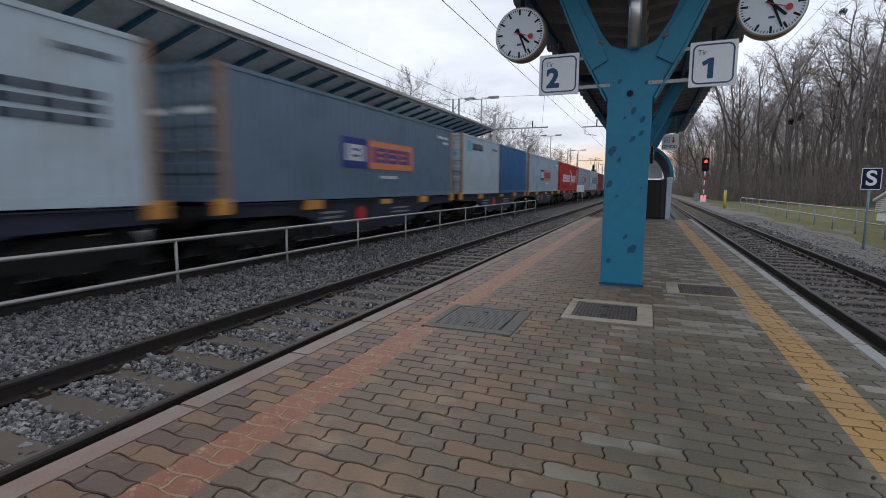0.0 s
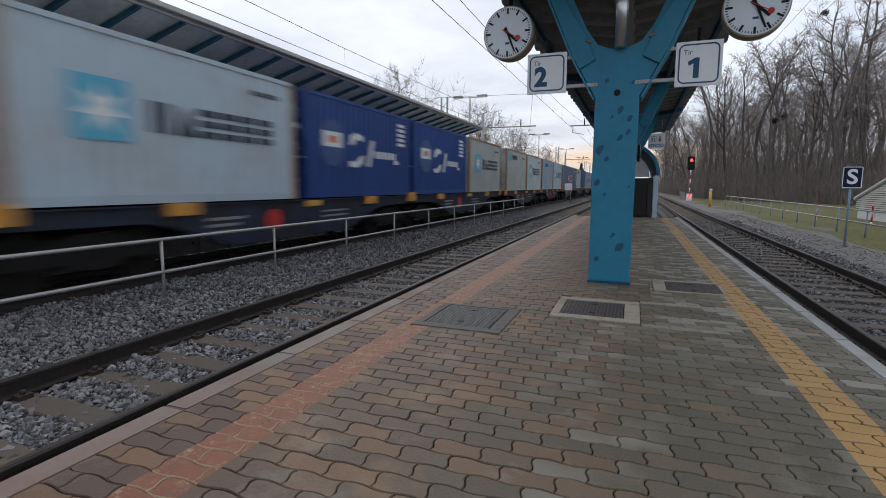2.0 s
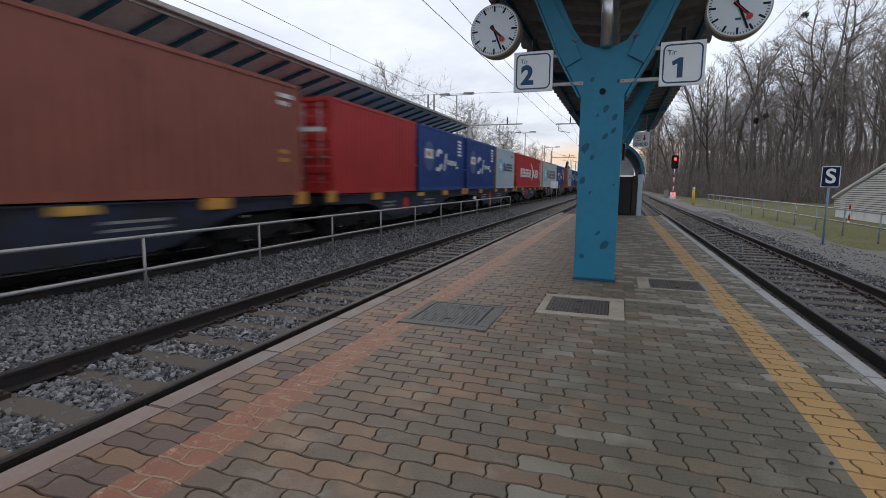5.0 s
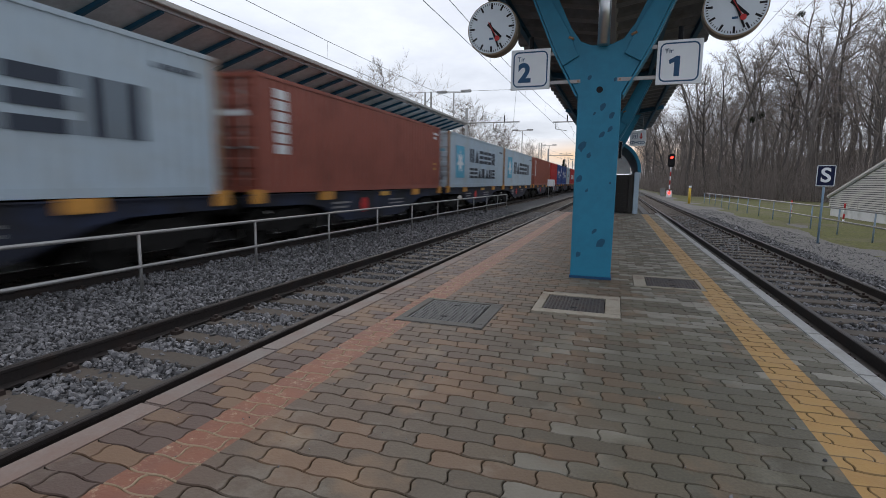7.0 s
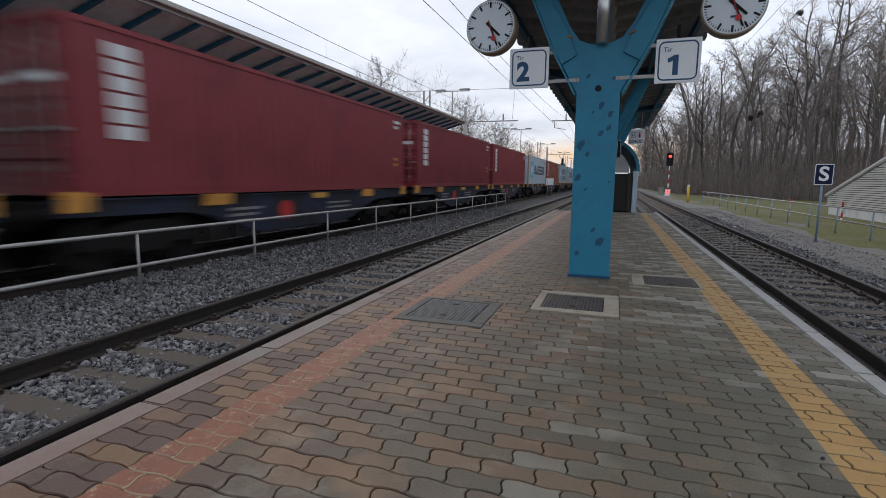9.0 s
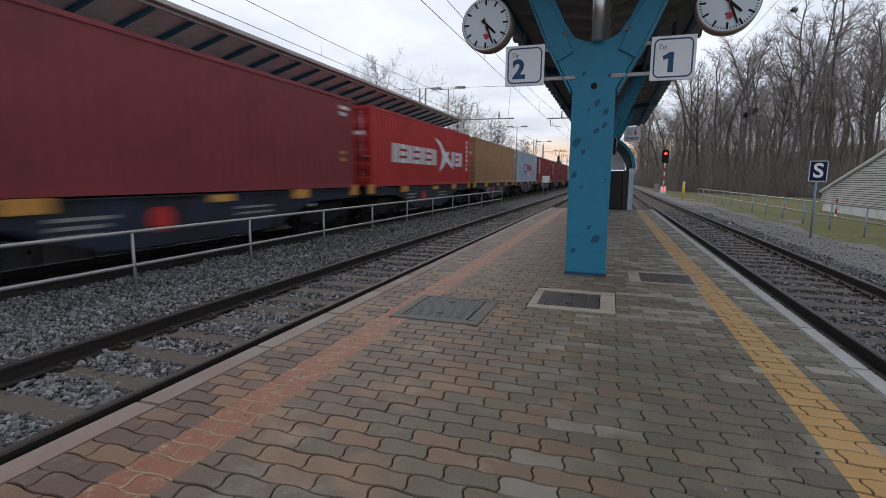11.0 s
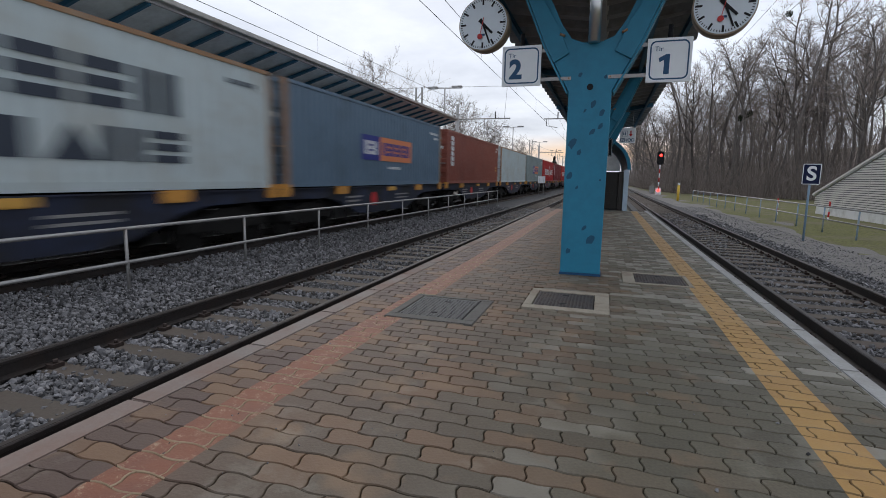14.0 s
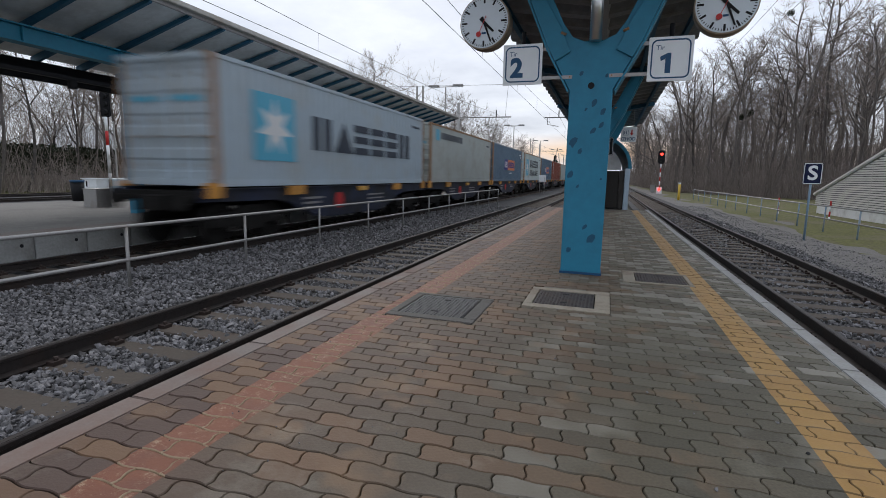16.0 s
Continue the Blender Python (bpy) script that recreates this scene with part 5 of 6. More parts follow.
# ---- slatted barn ----
def barn():
    t = thing("slatted_shed", pose(12.2, 24.0, BED - 0.1), "shed clad in weathered horizontal slats on a white plinth", "shed")
    half, eave, slope = 12.15, 1.25, 0.285
    ridge = eave + slope * half
    part("plinth", box(0.06, 8, -half + 0.2, half - 0.2, -0.3, 0.66, 0.02), "plaster", t, "white rendered plinth")
    out = [(-half, 0.66), (half, 0.66), (half, eave), (0, ridge), (-half, eave)]
    bm = bmesh.new()
    f = bm.faces.new([bm.verts.new((0.08, y, z)) for y, z in out])
    r = bmesh.ops.extrude_face_region(bm, geom=[f])
    bmesh.ops.translate(bm, vec=(7.8, 0, 0), verts=[v for v in r["geom"] if isinstance(v, bmesh.types.BMVert)])
    bmesh.ops.recalc_face_normals(bm, faces=bm.faces)
    part("wall", bm, "gate_dark", t, "dark wall behind the slats")
    z = 0.70
    while z < ridge - 0.2:
        reach = half - 0.05 if z < eave - 0.1 else half - (z + 0.1 - eave) / slope - 0.05
        part("slat", box(0.0, 0.06, -reach, reach, z, z + 0.078), "wood", t)
        z += 0.115
    for y in (2.9, 5.6, 8.3, -2.9):
        top = eave + slope * (half - abs(y)) - 0.25
        part("batten", box(-0.012, 0.0, y - 0.02, y + 0.02, 0.7, top), "wood", t)
    for s in (-1, 1):
        part("roof", prism_x([(s * (half + 0.12), eave - 0.10), (0, ridge + 0.0), (0, ridge + 0.16), (s * (half + 0.12), eave + 0.06)], -0.05, 8.2), "soffit", t, "grey roof slope")
        part("barge_board", prism_x([(s * (half + 0.14), eave - 0.05), (0, ridge + 0.05), (0, ridge + 0.17), (s * (half + 0.14), eave + 0.07)], -0.09, -0.055), "wood", t, "pale barge board")
    return t


barn()

# ---- far platform and its roof ----
far_platform = thing("far_platform", pose(0, 0, 0), "asphalt platform with a concrete panel edge wall", "platform", kind="structure")
part("surface", box(-19.8, -10.52, -25, 150, -0.9, 0.02), "slab", far_platform)
part("edge_stone", box(-10.85, -10.38, -25, 150, 0.0, 0.035, 0.01), "kerb", far_platform)
first = None
for k in range(62):
    if first is None:
        bm = box(-10.52, -10.45, 0.008, 1.022, -0.75, 0.0, 0.008)
        first = part("wall_panel", bm, "concrete", far_platform)
        hole = rod((-10.452, 0.8, -0.2), (-10.446, 0.8, -0.2), 0.035, None, 12)
        hole_me = part("drain_hole", hole, "black", first).data
        s = first
    else:
        s = new("wall_panel", first.data)
        s.parent = far_platform
        q = new("drain_hole", hole_me)
        q.parent = s
    s.location = (0, -6.77 + 1.03 * k, 0)


def far_roof():
    t = thing("far_platform_roof", pose(-10.6, 0, 0), "long platform roof with blue steel rafters and grey soffit", "roof")
    y0, y1 = -14.0, 35.4
    slope = 0.27

    def z_at(d):
        return 5.32 - slope * d
    out = [(0.12, z_at(-0.12) + 0.02), (-4.2, z_at(4.2) + 0.02), (-4.2, z_at(4.2) + 0.1), (0.12, z_at(-0.12) + 0.1)]
    part("deck", prism(out, y0, y1), "soffit", t, "grey soffit deck")
    part("fascia", box(0.06, 0.2, y0, y1, z_at(0) + 0.03, z_at(0) + 0.15, 0.01), "fascia", t, "pale metal eaves fascia")
    part("edge_angle", box(-0.02, 0.06, y0, y1, z_at(0) - 0.06, z_at(0) + 0.05), "steel", t)
    k = 0
    y = 8.56 - 1.205 * 18
    while y < y1:
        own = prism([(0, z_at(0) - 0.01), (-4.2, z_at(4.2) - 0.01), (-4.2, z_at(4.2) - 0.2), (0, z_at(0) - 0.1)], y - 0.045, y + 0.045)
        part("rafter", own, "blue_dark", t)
        y += 1.205
    for x, z in ((-2.3, 4.02),):
        g = part("girder", box(x - 0.05, x + 0.05, y0, y1, z + 0.08, z + 0.42), "blue", t, "blue longitudinal girder")
        part("flange", box(x - 0.17, x + 0.17, y0, y1, z + 0.42, z + 0.45), "blue", g)
        part("flange", box(x - 0.17, x + 0.17, y0, y1, z + 0.05, z + 0.08), "blue", g)
        y = y0 + 0.6
        while y < y1:
            part("stiffener", box(x - 0.14, x + 0.14, y - 0.01, y + 0.01, z + 0.08, z + 0.42), "blue", g)
            y += 2.41
        y = y0 + 1.0
        while y < y1:
            c = part("column", box(x - 0.14, x + 0.14, y - 0.14, y + 0.14, 0.0, z + 0.05, 0.02), "blue", t)
            y += 12.0
    part("cable_duct", box(-2.6, -2.5, y0, y1, 3.48, 3.58), "black", t, "dark cable duct under the roof")
    part("duct_panel", box(-4.0, -3.9, y0, y1, 3.55, 4.05), "black", t, "dark rear valance")
    part("light_box", box(-2.62, -2.5, 9.5, 9.68, 3.28, 3.5, 0.01), "black", t)
    return t


M["fascia"] = material("pale_fascia", (0.40, 0.38, 0.35), 0.5, 0.3, spread=0.08, grain=6, dirt=(0.33, 0.29, 0.25))
far_roof()

t = thing("utility_box", pose(-15.9, 12.1, 0.02), "grey metal utility box on the far platform", "utility box")
part("housing", box(-0.3, 0.3, -0.25, 0.25, 0, 0.58, 0.015), "steel", t)
part("lid", box(-0.32, 0.32, -0.27, 0.27, 0.58, 0.61, 0.008), "steel", t)
t = thing("litter_bin", pose(-19.4, 14.0, 0.02), "dark litter bin on the far platform", "litter bin")
part("bin_body", rod((0, 0, 0), (0, 0, 0.72), 0.2, None, 16, 0.23), "black", t)
part("rim", rod((0, 0, 0.72), (0, 0, 0.8), 0.24, None, 16), "navy", t)
for x, y, m in ((-26.6, 20.2, "white"), (-25.9, 21.0, "housing")):
    t = thing("relay_cabinet", pose(x, y, -0.45), "small white trackside relay cabinet", "cabinet", "trackside cabinets")
    part("cabinet_body", box(-0.55, 0.55, -0.35, 0.35, 0, 1.15, 0.02), m, t)
    part("lid", box(-0.6, 0.6, -0.4, 0.4, 1.15, 1.2, 0.01), "white", t)
    part("vent", box(-0.25, -0.15, -0.36, -0.345, 0.75, 1.05), "black", t)
t = thing("light_signal", pose(-26.0, 20.6, -0.45, 0, 0, 30), "four-lamp signal with hoods on a red and white mast", "signal")
for k in range(6):
    part("mast_band", rod((0, 0, k * 0.75), (0, 0, (k + 1) * 0.75), 0.075, None, 10), "red" if k == 4 else "white" if k in (3, 5) else "steel", t)
hd = part("head", box(-0.24, 0.24, 0.0, 0.16, 4.5, 6.3, 0.06), "black", t, "black signal head")
for k in range(4):
    part("hood", rod((0, -0.28, 4.75 + k * 0.42), (0, 0.0, 4.78 + k * 0.42), 0.13, None, 12, 0.14), "black", hd)
part("ladder", box(0.3, 0.36, 0.05, 0.12, 0, 4.3), "steel", t)
for x in (-28.8, -33.4):
    t = thing("railway_track", pose(x, 0, RAIL_TOP), "distant siding track beyond the far platform", "railway track", kind="structure")
    for s in (-1, 1):
        part("rail", prism([(s * 0.753 + a, b - 0.163) for a, b in RAIL], -40, 200), "rail", t)
    part("bed", box(-2.0, 2.0, -40, 200, -0.45, -0.12), "ballast", t, "crushed stone bed")

# ---- lamps, masts and wires ----
def street_lamp(x, y):
    t = thing("platform_lamp", pose(x, y, 0.02), "tall grey pole with two flat lamp heads", "lamp post", "lamp posts on the far platform")
    part("pole", rod((0, 0, 0), (0, 0, 8.0), 0.085, None, 12, 0.05), "steel", t)
    part("cross_arm", rod((-0.95, 0, 7.98), (0.95, 0, 7.98), 0.03, None, 8), "steel", t)
    for s in (-1, 1):
        hd = part("lamp_head", box(s * 0.55 if s > 0 else -1.4, 1.4 if s > 0 else -0.55, -0.16, 0.16, 7.98, 8.14, 0.05), "steel", t, "flat grey lamp head")
        part("lamp_glass", box(s * 0.65 if s > 0 else -1.3, 1.3 if s > 0 else -0.65, -0.12, 0.12, 7.955, 7.982), "white", hd)
    return t


lamp = street_lamp(-12.2, 37.6)
for y in (67.4, 95.5, 126.0, 156.0):
    copy_thing(lamp, pose(-12.2, y, 0.02))


def lattice_mast(x, y, H):
    t = thing("overhead_mast", pose(x, y, -0.4), "steel lattice mast for the overhead line", "mast", "overhead line masts")
    for s in (-1, 1):
        part("leg", box(s * 0.22 - 0.05, s * 0.22 + 0.05, -0.06, 0.06, 0, H, 0.005), "steel", t)
    bm = bmesh.new()
    k = 0
    while (k + 1) * 0.5 < H:
        s = 1 if k % 2 else -1
        beam((s * 0.2, 0, k * 0.5), (-s * 0.2, 0, (k + 1) * 0.5), 0.03, 0.012, bm, (0, 1, 0))
        k += 1
    lac = part("lacing", bm, "steel", t)
    tagged(lac, kind="stuff")
    return t


lattice_mast(-12.75, 33.5, 7.8)
for y in (88.0, 140.0, 195.0):
    lattice_mast(-12.75, y, 8.3)


def cantilever(x0, x1, track_x, y, z):
    t = thing("overhead_bracket", pose(x0, y, z), "steel bracket arm carrying the overhead wires", "bracket", "overhead line brackets")
    part("arm", rod((0, 0, 0), (x1 - x0, 0, 0.0), 0.05, None, 8), "steel", t)
    d = track_x - x0
    part("insulator", rod((d, 0, 0.0), (d, 0, 0.55), 0.045, None, 10), "black", t)
    part("steady_arm", rod((d - 0.9, 0, -0.55), (d, 0, -0.72), 0.025, None, 8), "steel", t)
    part("dropper_post", rod((d - 0.9, 0, 0), (d - 0.9, 0, -0.56), 0.03, None, 8), "steel", t)
    part("mast", rod((0, 0, -z - 0.45), (0, 0, 1.2), 0.13, None, 12), "steel", t)
    return t


SPANS = (-12.0, 40.5, 93.0, 146.0, 200.0, 255.0)
for y in SPANS[1:5]:
    cantilever(-12.0, -7.6, TRAIN, y, 6.02)
    cantilever(-1.25, -5.2, MAIN, y + 2.0, 6.15)


def overhead_line(x, off, label, r=0.008):
    t = thing("overhead_line", pose(x, 0, 0), label, "overhead wire", "overhead lines")
    part("contact_wire", rod((0, SPANS[0], 5.04), (0, SPANS[-1], 5.04), r, None, 5), "wire", t)
    for a, b in zip(SPANS, SPANS[1:]):
        n = 8
        last = None
        for k in range(n + 1):
            y = a + off + (b - a) * k / n
            z = 6.3 - 0.72 * (1 - ((k - n / 2) / (n / 2)) ** 2)
            if last:
                part("carrier_wire", rod(last, (0, y, z), r, None, 5), "wire", t)
            last = (0, y, z)
            if 0 < k < n:
                part("dropper", rod((0, y, 5.04), (0, y, z), 0.004, None, 4), "wire", t)
    return t


overhead_line(TRAIN, 0.0, "overhead contact and carrier wires above the train")
overhead_line(MAIN, 2.0, "overhead contact and carrier wires above the empty track")
overhead_line(SIDE + 0.4, 5.0, "overhead contact and carrier wires above the side track", 0.0045)
t = thing("span_wire", pose(-26, 45, 9.6), "thin wire spanning across the tracks", "wire")
part("strand", rod((0, 0, 0), (26, 0, -0.4), 0.015, None, 5), "wire", t)
part("loose_lead", rod((17.2, 0, -0.2), (17.0, 0, -3.4), 0.012, None, 5), "wire", t)
t = thing("track_sign", pose(-6.9, 57.0, BED), "small white board on two grey posts between the tracks", "sign")
for x in (-0.25, 0.25):
    part("post", rod((x, 0, -0.1), (x, 0, 1.9), 0.035, None, 8), "steel", t)
part("board", box(-0.4, 0.4, -0.03, 0.0, 1.35, 2.1, 0.01), "white", t)


# ---- woods ----
def tubes(segs, sides):
    """Tapered tubes for segments (p, q, r0, r1), as vertex and face arrays."""
    P, Q = np.array([s[0] for s in segs]), np.array([s[1] for s in segs])
    r0, r1 = np.array([s[2] for s in segs]), np.array([s[3] for s in segs])
    d = Q - P
    d /= np.linalg.norm(d, axis=1)[:, None] + 1e-9
    ref = np.where(np.abs(d[:, 2:3]) > 0.9, np.array([[1.0, 0, 0]]), np.array([[0, 0, 1.0]]))
    u = np.cross(d, ref)
    u /= np.linalg.norm(u, axis=1)[:, None] + 1e-9
    v = np.cross(d, u)
    a = 2 * np.pi * np.arange(sides) / sides
    ring = u[:, None] * np.cos(a)[None, :, None] + v[:, None] * np.sin(a)[None, :, None]
    V = np.concatenate([P[:, None] + ring * r0[:, None, None], Q[:, None] + ring * r1[:, None, None]], 1).reshape(-1, 3)
    i = np.arange(sides)
    j = (i + 1) % sides
    quad = np.stack([i, j, j + sides, i + sides], 1)
    F = (quad[None] + (np.arange(len(segs)) * 2 * sides)[:, None, None]).reshape(-1, 4)
    return V, F


def grow(seed, H, lean=0.0, low=0.35, fine=1.0, wide=1.0, thick=0.021):
    """The trunk and limbs, and the twigs, of one bare tree of height H."""
    rng = random.Random(seed)
    wood, twigs = [], []
    gnarl = (0.10, 0.24, 0.22, 0.15)

    def shoot(p, d, length, r, depth, out, n, upward):
        pts = []
        p = Vector(p)
        d = Vector(d).normalized()
        for k in range(n):
            d = (d + Vector((rng.gauss(0, gnarl[depth]), rng.gauss(0, gnarl[depth]), rng.gauss(0, 0.09) + upward))).normalized()
            q = p + d * (length / n)
            a, b = r * (1 - 0.8 * k / n), r * (1 - 0.8 * (k + 1) / n)
            out.append((tuple(p), tuple(q), a, b))
            pts.append((q.copy(), d.copy(), b))
            p = q
        return pts

    def side_way(d, angle):
        ax = d.orthogonal().normalized()
        ax.rotate(Matrix.Rotation(rng.uniform(0, 2 * math.pi), 3, d))
        w = d.copy()
        w.rotate(Matrix.Rotation(angle, 3, ax))
        return w

    trunk = shoot((0, 0, -0.4), (lean * rng.uniform(-1, 1), lean * rng.uniform(-1, 1), 1), H * 0.93, H * 0.0105 + 0.03, 0, wood, 12, 0.03)
    for i, (p, d, r) in enumerate(trunk):
        if p.z < H * low:
            continue
        for _ in range(rng.choice((1, 2, 2))):
            L = (H - p.z) * rng.uniform(0.35, 0.6) * wide + 1.0
            limb = shoot(p, side_way(d, radians(rng.uniform(28, 62))), L, r * 0.55 + 0.012, 1, wood, 5, 0.10)
            for q, e, rr in limb:
                for _ in range(rng.choice((1, 2))):
                    sub = shoot(q, side_way(e, radians(rng.uniform(25, 60))), L * rng.uniform(0.25, 0.5), rr * 0.55 + 0.006, 2, twigs, 3, 0.08)
                    for u, g, rq in sub:
                        for _ in range(max(1, round(2 * fine))):
                            shoot(u, side_way(g, radians(rng.uniform(20, 55))), L * rng.uniform(0.10, 0.24) + 0.25, thick, 3, twigs, 1, 0.1)
    return wood, twigs


def tree_kind(seed, H, **k):
    wood, twigs = grow(seed, H, **k)
    out = []
    for segs, sides, name, mat in ((wood, 5, "trunk", "bark"), (twigs, 3, "crown", "twig")):
        V, F = tubes(segs, sides)
        ob = raw_mesh(name, V, F, mat, 4)
        out.append(ob.data)
        bpy.data.objects.remove(ob)
    return out


TREES = [tree_kind(11 + s, h, lean=0.06, low=lo, wide=w) for s, (h, lo, w) in enumerate(((21, 0.42, 0.8), (23, 0.5, 0.75), (18, 0.3, 0.9), (24, 0.45, 0.8), (16, 0.25, 1.0), (20, 0.38, 0.85)))]


WIDE = [tree_kind(41, 18, lean=0.05, low=0.18, wide=1.35, fine=2.0, thick=0.016), tree_kind(42, 16, lean=0.08, low=0.15, wide=1.5, fine=2.0, thick=0.02)]


def plant(kind, x, y, z, turn, size, label, group):
    t = thing("bare_tree", pose(x, y, z, 0, 0, turn), label, "tree", group)
    for name, me in zip(("trunk", "crown"), kind):
        o = new(name, me)
        o.parent = t
        o.scale = (size, size, size)
    return t


def wood_edge(y):
    """How far to the side the right-hand wood begins."""
    return float(np.interp(y, [40, 55, 66, 80, 120, 300], [36, 27, 17, 9.5, 7.5, 7.0]))


def hill(x, y):
    """Height of the wooded slope."""
    d = max(0.0, x - wood_edge(y) - 3) * 0.8
    return 0.35 * noise.noise((x * 0.12, y * 0.12, 2)) * min(1, d / 4) + 0.02 * d + 7.0 * (d / 45) ** 1.6 * (1 if d < 60 else 1)


sheet("forest_floor", 7.2, 110, 44, 330, BED - 0.02, "litter", "brown leaf litter under the bare wood", "ground", nx=60, ny=80,
      lift=lambda x, y: hill(x, y) if x > wood_edge(y) - 1.5 else -0.25)

rng = random.Random(21)
placed = []
tries = 0
while len(placed) < 165 and tries < 6000:
    tries += 1
    y = 48 + 190 * rng.random() ** 1.7
    x = wood_edge(y) + 0.5 + 42 * rng.random() ** 1.4
    if x < y * 0.0 + 5 or any((x - a) ** 2 + (y - b) ** 2 < 5.0 for a, b in placed):
        continue
    placed.append((x, y))
    plant(TREES[rng.randrange(6)], x, y, BED + hill(x, y), rng.uniform(0, 360), rng.uniform(0.85, 1.12), "tall bare winter tree at the edge of a wood", "trees of the wood")
while len(placed) < 179 and tries < 9000:
    tries += 1
    y = rng.uniform(56, 100)
    x = wood_edge(y) + 2 + 26 * rng.random()
    if x < 0.3 * y or any((x - a) ** 2 + (y - b) ** 2 < 4.0 for a, b in placed):
        continue
    placed.append((x, y))
    plant(TREES[rng.randrange(6)], x, y, BED + hill(x, y), rng.uniform(0, 360), rng.uniform(0.9, 1.12), "tall bare winter tree standing deep in a wood", "trees of the wood")
for x, y, k, size in ((20.3, 74.4, 3, 1.05), (16.5, 74.6, 1, 0.95)):
    plant(TREES[k], x, y, BED + hill(x, y), 40 * k, size, "tall bare winter tree with mistletoe in its crown", "trees of the wood")
for (x, y), h, k in (((-31, 64), 17.5, 0), ((-25.5, 86), 15, 1), ((-28, 93), 13.5, 0), ((-24.5, 106), 13, 1), ((-27, 118), 13, 0), ((-30, 110), 12.5, 1), ((-22.5, 138), 12, 0),
                     ((-34, 100), 14, 1), ((-27, 132), 12, 1), ((-24, 150), 11, 0)):
    plant(WIDE[k], x, y, -0.6, rng.uniform(0, 360), h / (18, 16)[k], "bare winter tree behind the far platform", "trees beyond the far platform")
for k in range(55):
    x, y = rng.uniform(-60, -41), rng.uniform(-4, 44)
    plant(TREES[rng.randrange(6)], x, y, -0.6, rng.uniform(0, 360), rng.uniform(0.52, 0.74), "slender bare winter tree beyond the sidings", "trees beyond the sidings")


def brush(name, count, where, heights, label, seed, radius=0.014, bend=0.2, shoots=2):
    """Thin crooked stems with a few side shoots, and brambles."""
    r = random.Random(seed)
    segs = []
    for _ in range(count):
        x, y, z = where(r)
        h = r.uniform(*heights)
        a = (x, y, z - 0.1)
        dx, dy = r.gauss(0, bend), r.gauss(0, bend)
        for k in range(3):
            dx, dy = dx + r.gauss(0, bend * 0.6), dy + r.gauss(0, bend * 0.6)
            b = (a[0] + dx * h / 3, a[1] + dy * h / 3, a[2] + h / 3 * r.uniform(0.8, 1.1))
            segs.append((a, b, radius * (1.25 - 0.35 * k), radius * (0.9 - 0.35 * k)))
            if k and r.random() < shoots / 2:
                q = h * r.uniform(0.15, 0.4)
                segs.append((b, (b[0] + r.gauss(0, 0.6) * q, b[1] + r.gauss(0, 0.6) * q, b[2] + q * r.uniform(0.3, 1.0)), radius * 0.6, radius * 0.25))
            a = b
    V, F = tubes(segs, 3)
    return tagged(raw_mesh(name, V, F, "twig", 4), label, "undergrowth", kind="stuff")


def in_wood(r, depth=16):
    y = 46 + 170 * r.random() ** 1.5
    x = wood_edge(y) + depth * r.random() ** 1.3
    return x, y, BED + hill(x, y)


brush("undergrowth", 13000, lambda r: in_wood(r, 12), (0.7, 4.2), "dense brown undergrowth of thin bare stems", 4, 0.014, 0.55, 2)
brush("saplings", 7000, lambda r: in_wood(r, 45), (4.0, 12.0), "thin bare saplings filling the wood", 6, 0.026, 0.16, 2)
brush("undergrowth", 5000, lambda r: (r.uniform(-50, -41), r.uniform(-5, 70), -0.6), (0.8, 3.2), "dense brown undergrowth beyond the sidings", 8, 0.018)
brush("saplings", 3600, lambda r: (r.uniform(-75, -45), r.uniform(-8, 90), -0.6), (4.0, 12.0), "thin bare saplings beyond the sidings", 9, 0.03)
brush("far_wood", 3500, lambda r: (r.uniform(-150, -40), r.uniform(150, 330), -0.7), (3.0, 10.0), "far bare wood at the horizon", 10, 0.09)


def leafy(name, count, where, size, mat, label, kind="stuff"):
    """A mass of small leaf-like facets."""
    g = np.random.default_rng(5)
    c = np.array([where(g) for _ in range(count)])
    d = g.normal(size=(count, 3, 3)) * size
    V = (c[:, None] + d).reshape(-1, 3)
    F = np.arange(count * 3).reshape(-1, 3)
    return tagged(raw_mesh(name, V, F, mat, 3), label, "hedge", kind=kind)


leafy("evergreen_hedge", 30000, lambda g: (g.uniform(-52, -47), g.uniform(-5, 80), 0.6 + 2.6 * g.random() ** 0.8), 0.16, "hedge", "dark evergreen hedge behind the bare trees")


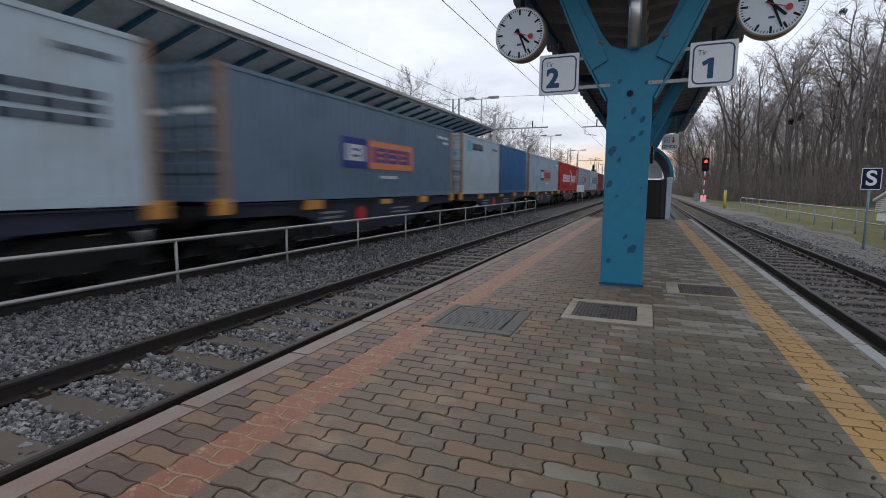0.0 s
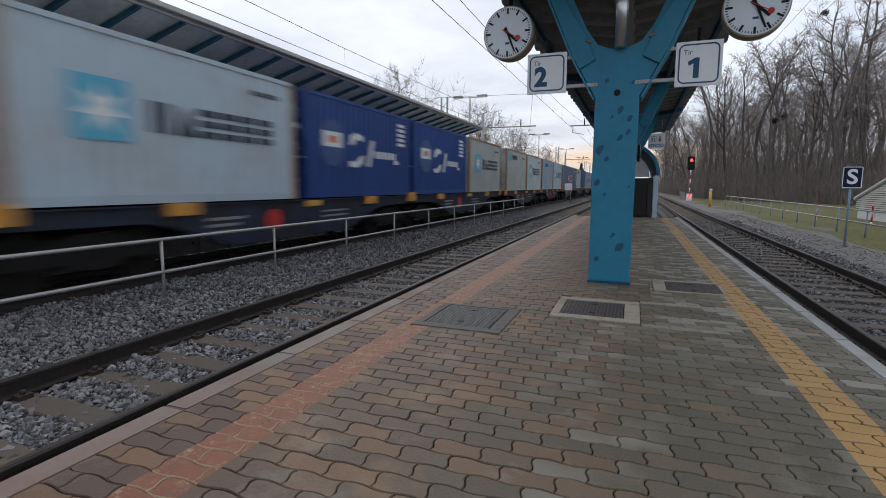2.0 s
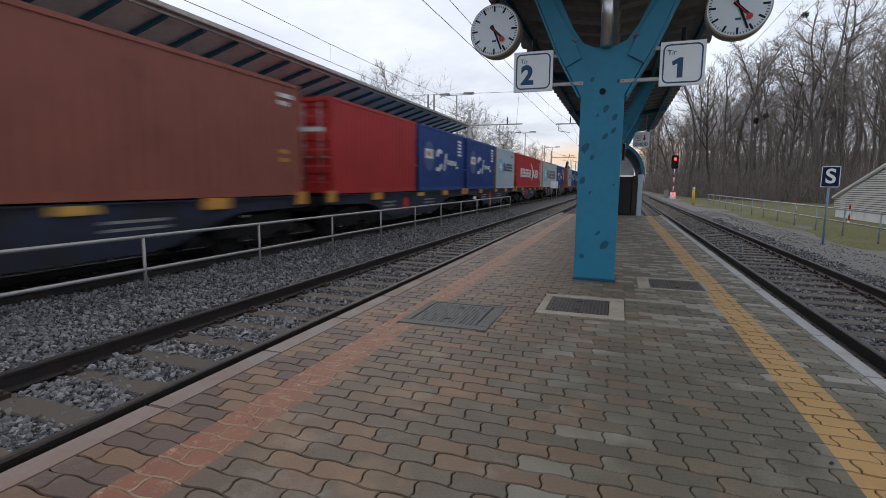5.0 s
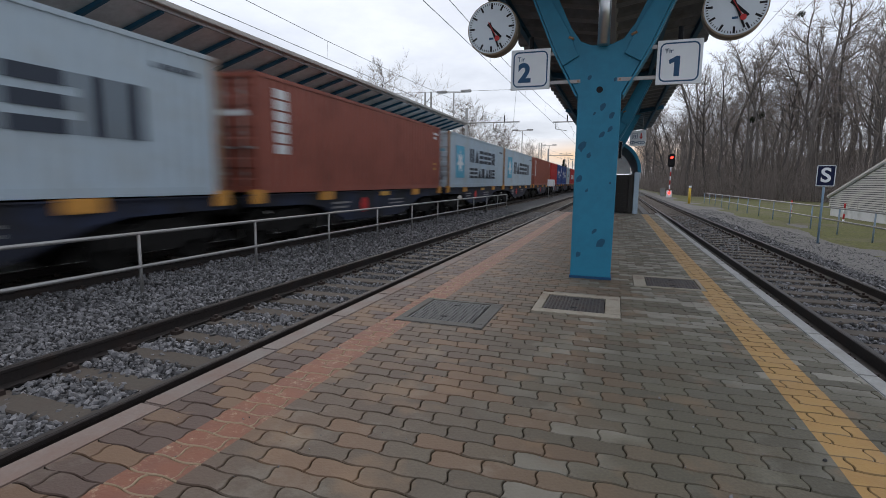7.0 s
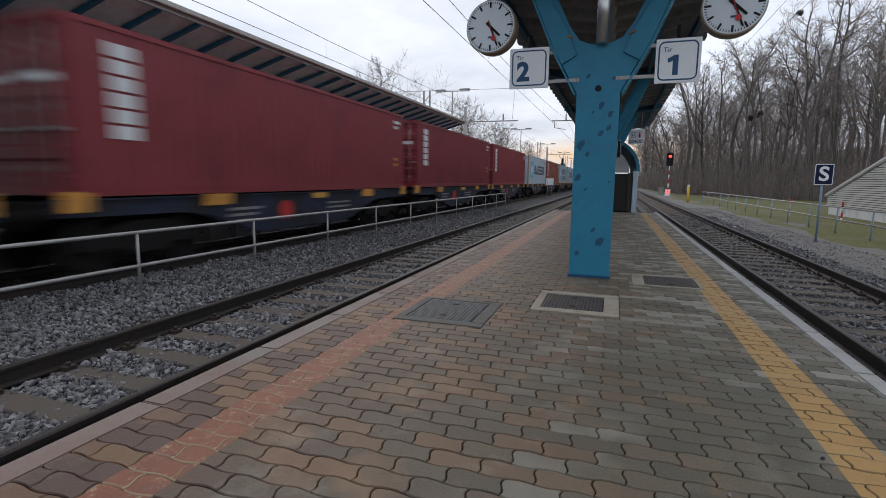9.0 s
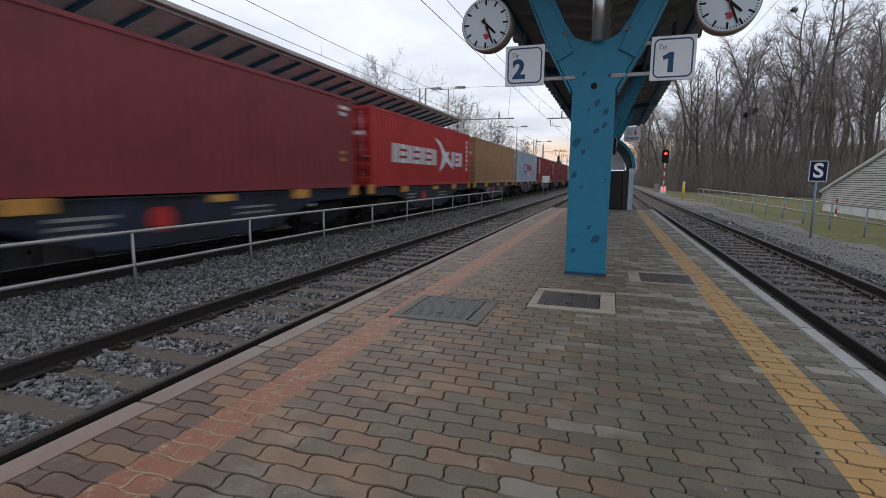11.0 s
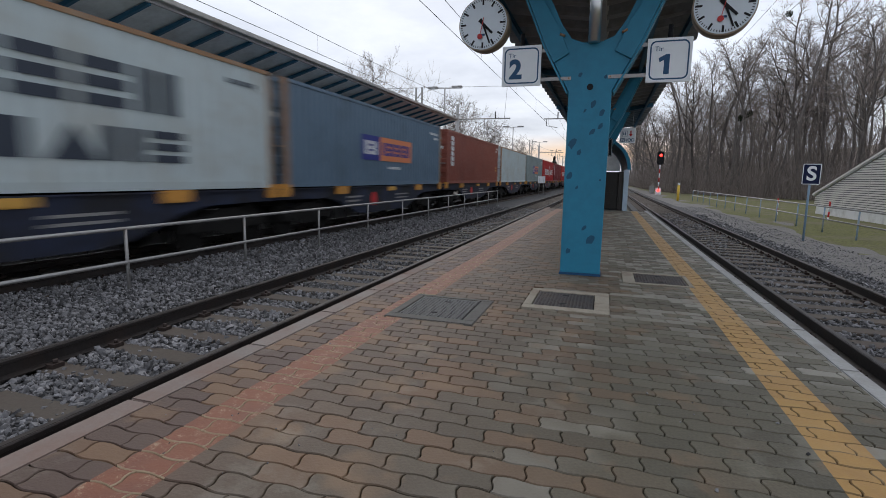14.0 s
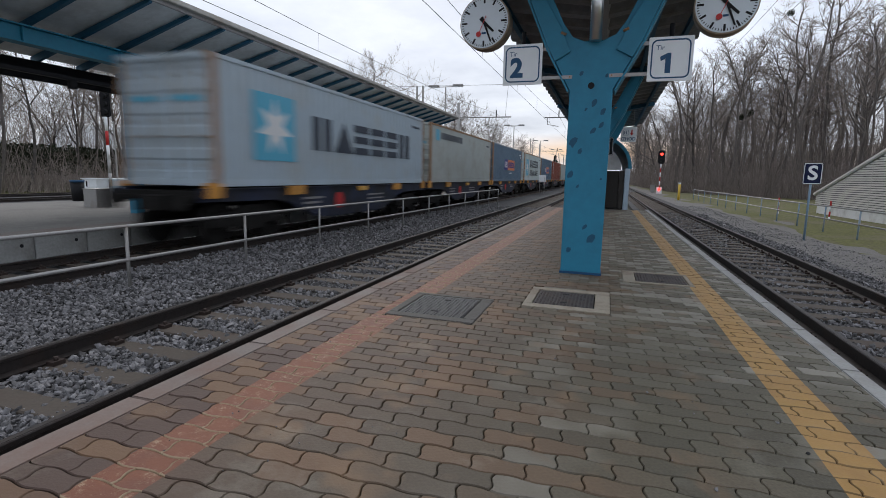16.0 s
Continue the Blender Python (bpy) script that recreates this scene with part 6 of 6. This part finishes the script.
def mistletoe(x, y, z, r):
    """A round evergreen tuft high in a bare tree."""
    g = np.random.default_rng(int(100 * r + x))
    n = 500
    c = g.normal(size=(n, 3))
    c *= (r * g.random(n) ** 0.4 / np.linalg.norm(c, axis=1))[:, None]
    V = (c[:, None] + g.normal(size=(n, 3, 3)) * 0.05).reshape(-1, 3)
    o = raw_mesh("mistletoe", V, np.arange(n * 3).reshape(-1, 3), "hedge", 3)
    o.matrix_world = pose(x, y, z)
    return tagged(o, "dark round mistletoe tuft in a bare treetop", "mistletoe", "mistletoe tufts")


for x, y, z, r in ((20.0, 74.0, 21.7, 0.42), (16.8, 74.0, 9.9, 0.5), (15.9, 74.0, 9.4, 0.42)):
    mistletoe(x, y, z, r)


def conifer(x, y, H):
    t = thing("conifer", pose(x, y, -0.6), "dark pointed conifer far down the line", "tree", "far conifers")
    part("trunk", rod((0, 0, 0), (0, 0, H * 0.95), 0.16, None, 7, 0.03), "bark", t)
    g = np.random.default_rng(int(H * 10))
    n = 2600
    u = g.random(n)
    z = H * (0.12 + 0.88 * u)
    r = (H * 0.26) * (1 - u) ** 0.9 * np.sqrt(g.random(n)) * (0.75 + 0.25 * np.sin(z * 4))
    a = g.random(n) * 2 * np.pi
    c = np.stack([r * np.cos(a), r * np.sin(a), z], 1)
    V = (c[:, None] + g.normal(size=(n, 3, 3)) * 0.17).reshape(-1, 3)
    o = raw_mesh("crown", V, np.arange(n * 3).reshape(-1, 3), "hedge", 3)
    o.parent = t
    return t


conifer(-15.5, 158, 8.6)
conifer(-17.5, 165, 7.0)


def house(x, y, turn):
    t = thing("white_house", pose(x, y, -0.6, 0, 0, turn), "white rendered house with a grey roof behind the trees", "house")
    part("wall", prism([(-4.5, 0), (4.5, 0), (4.5, 4.2), (0, 7.4), (-4.5, 4.2)], -6, 6), "plaster", t)
    for s in (-1, 1):
        part("roof", prism([(s * 5.0, 3.85), (0, 7.42), (0, 7.65), (s * 5.0, 4.1)], -6.4, 6.4), "soffit", t, "grey roof slope")
    for x0 in (-2.6, 1.2):
        for z0 in (1.0, 3.4):
            w = part("window", box(x0, x0 + 1.3, -6.06, -5.99, z0, z0 + 1.2), "black", t)
            part("window_frame", box(x0 + 0.61, x0 + 0.69, -6.09, -6.05, z0, z0 + 1.2), "white", w)
    return t


house(-66, 52, -50)
house(-74, 24, -65)


lay_paving()
motions()
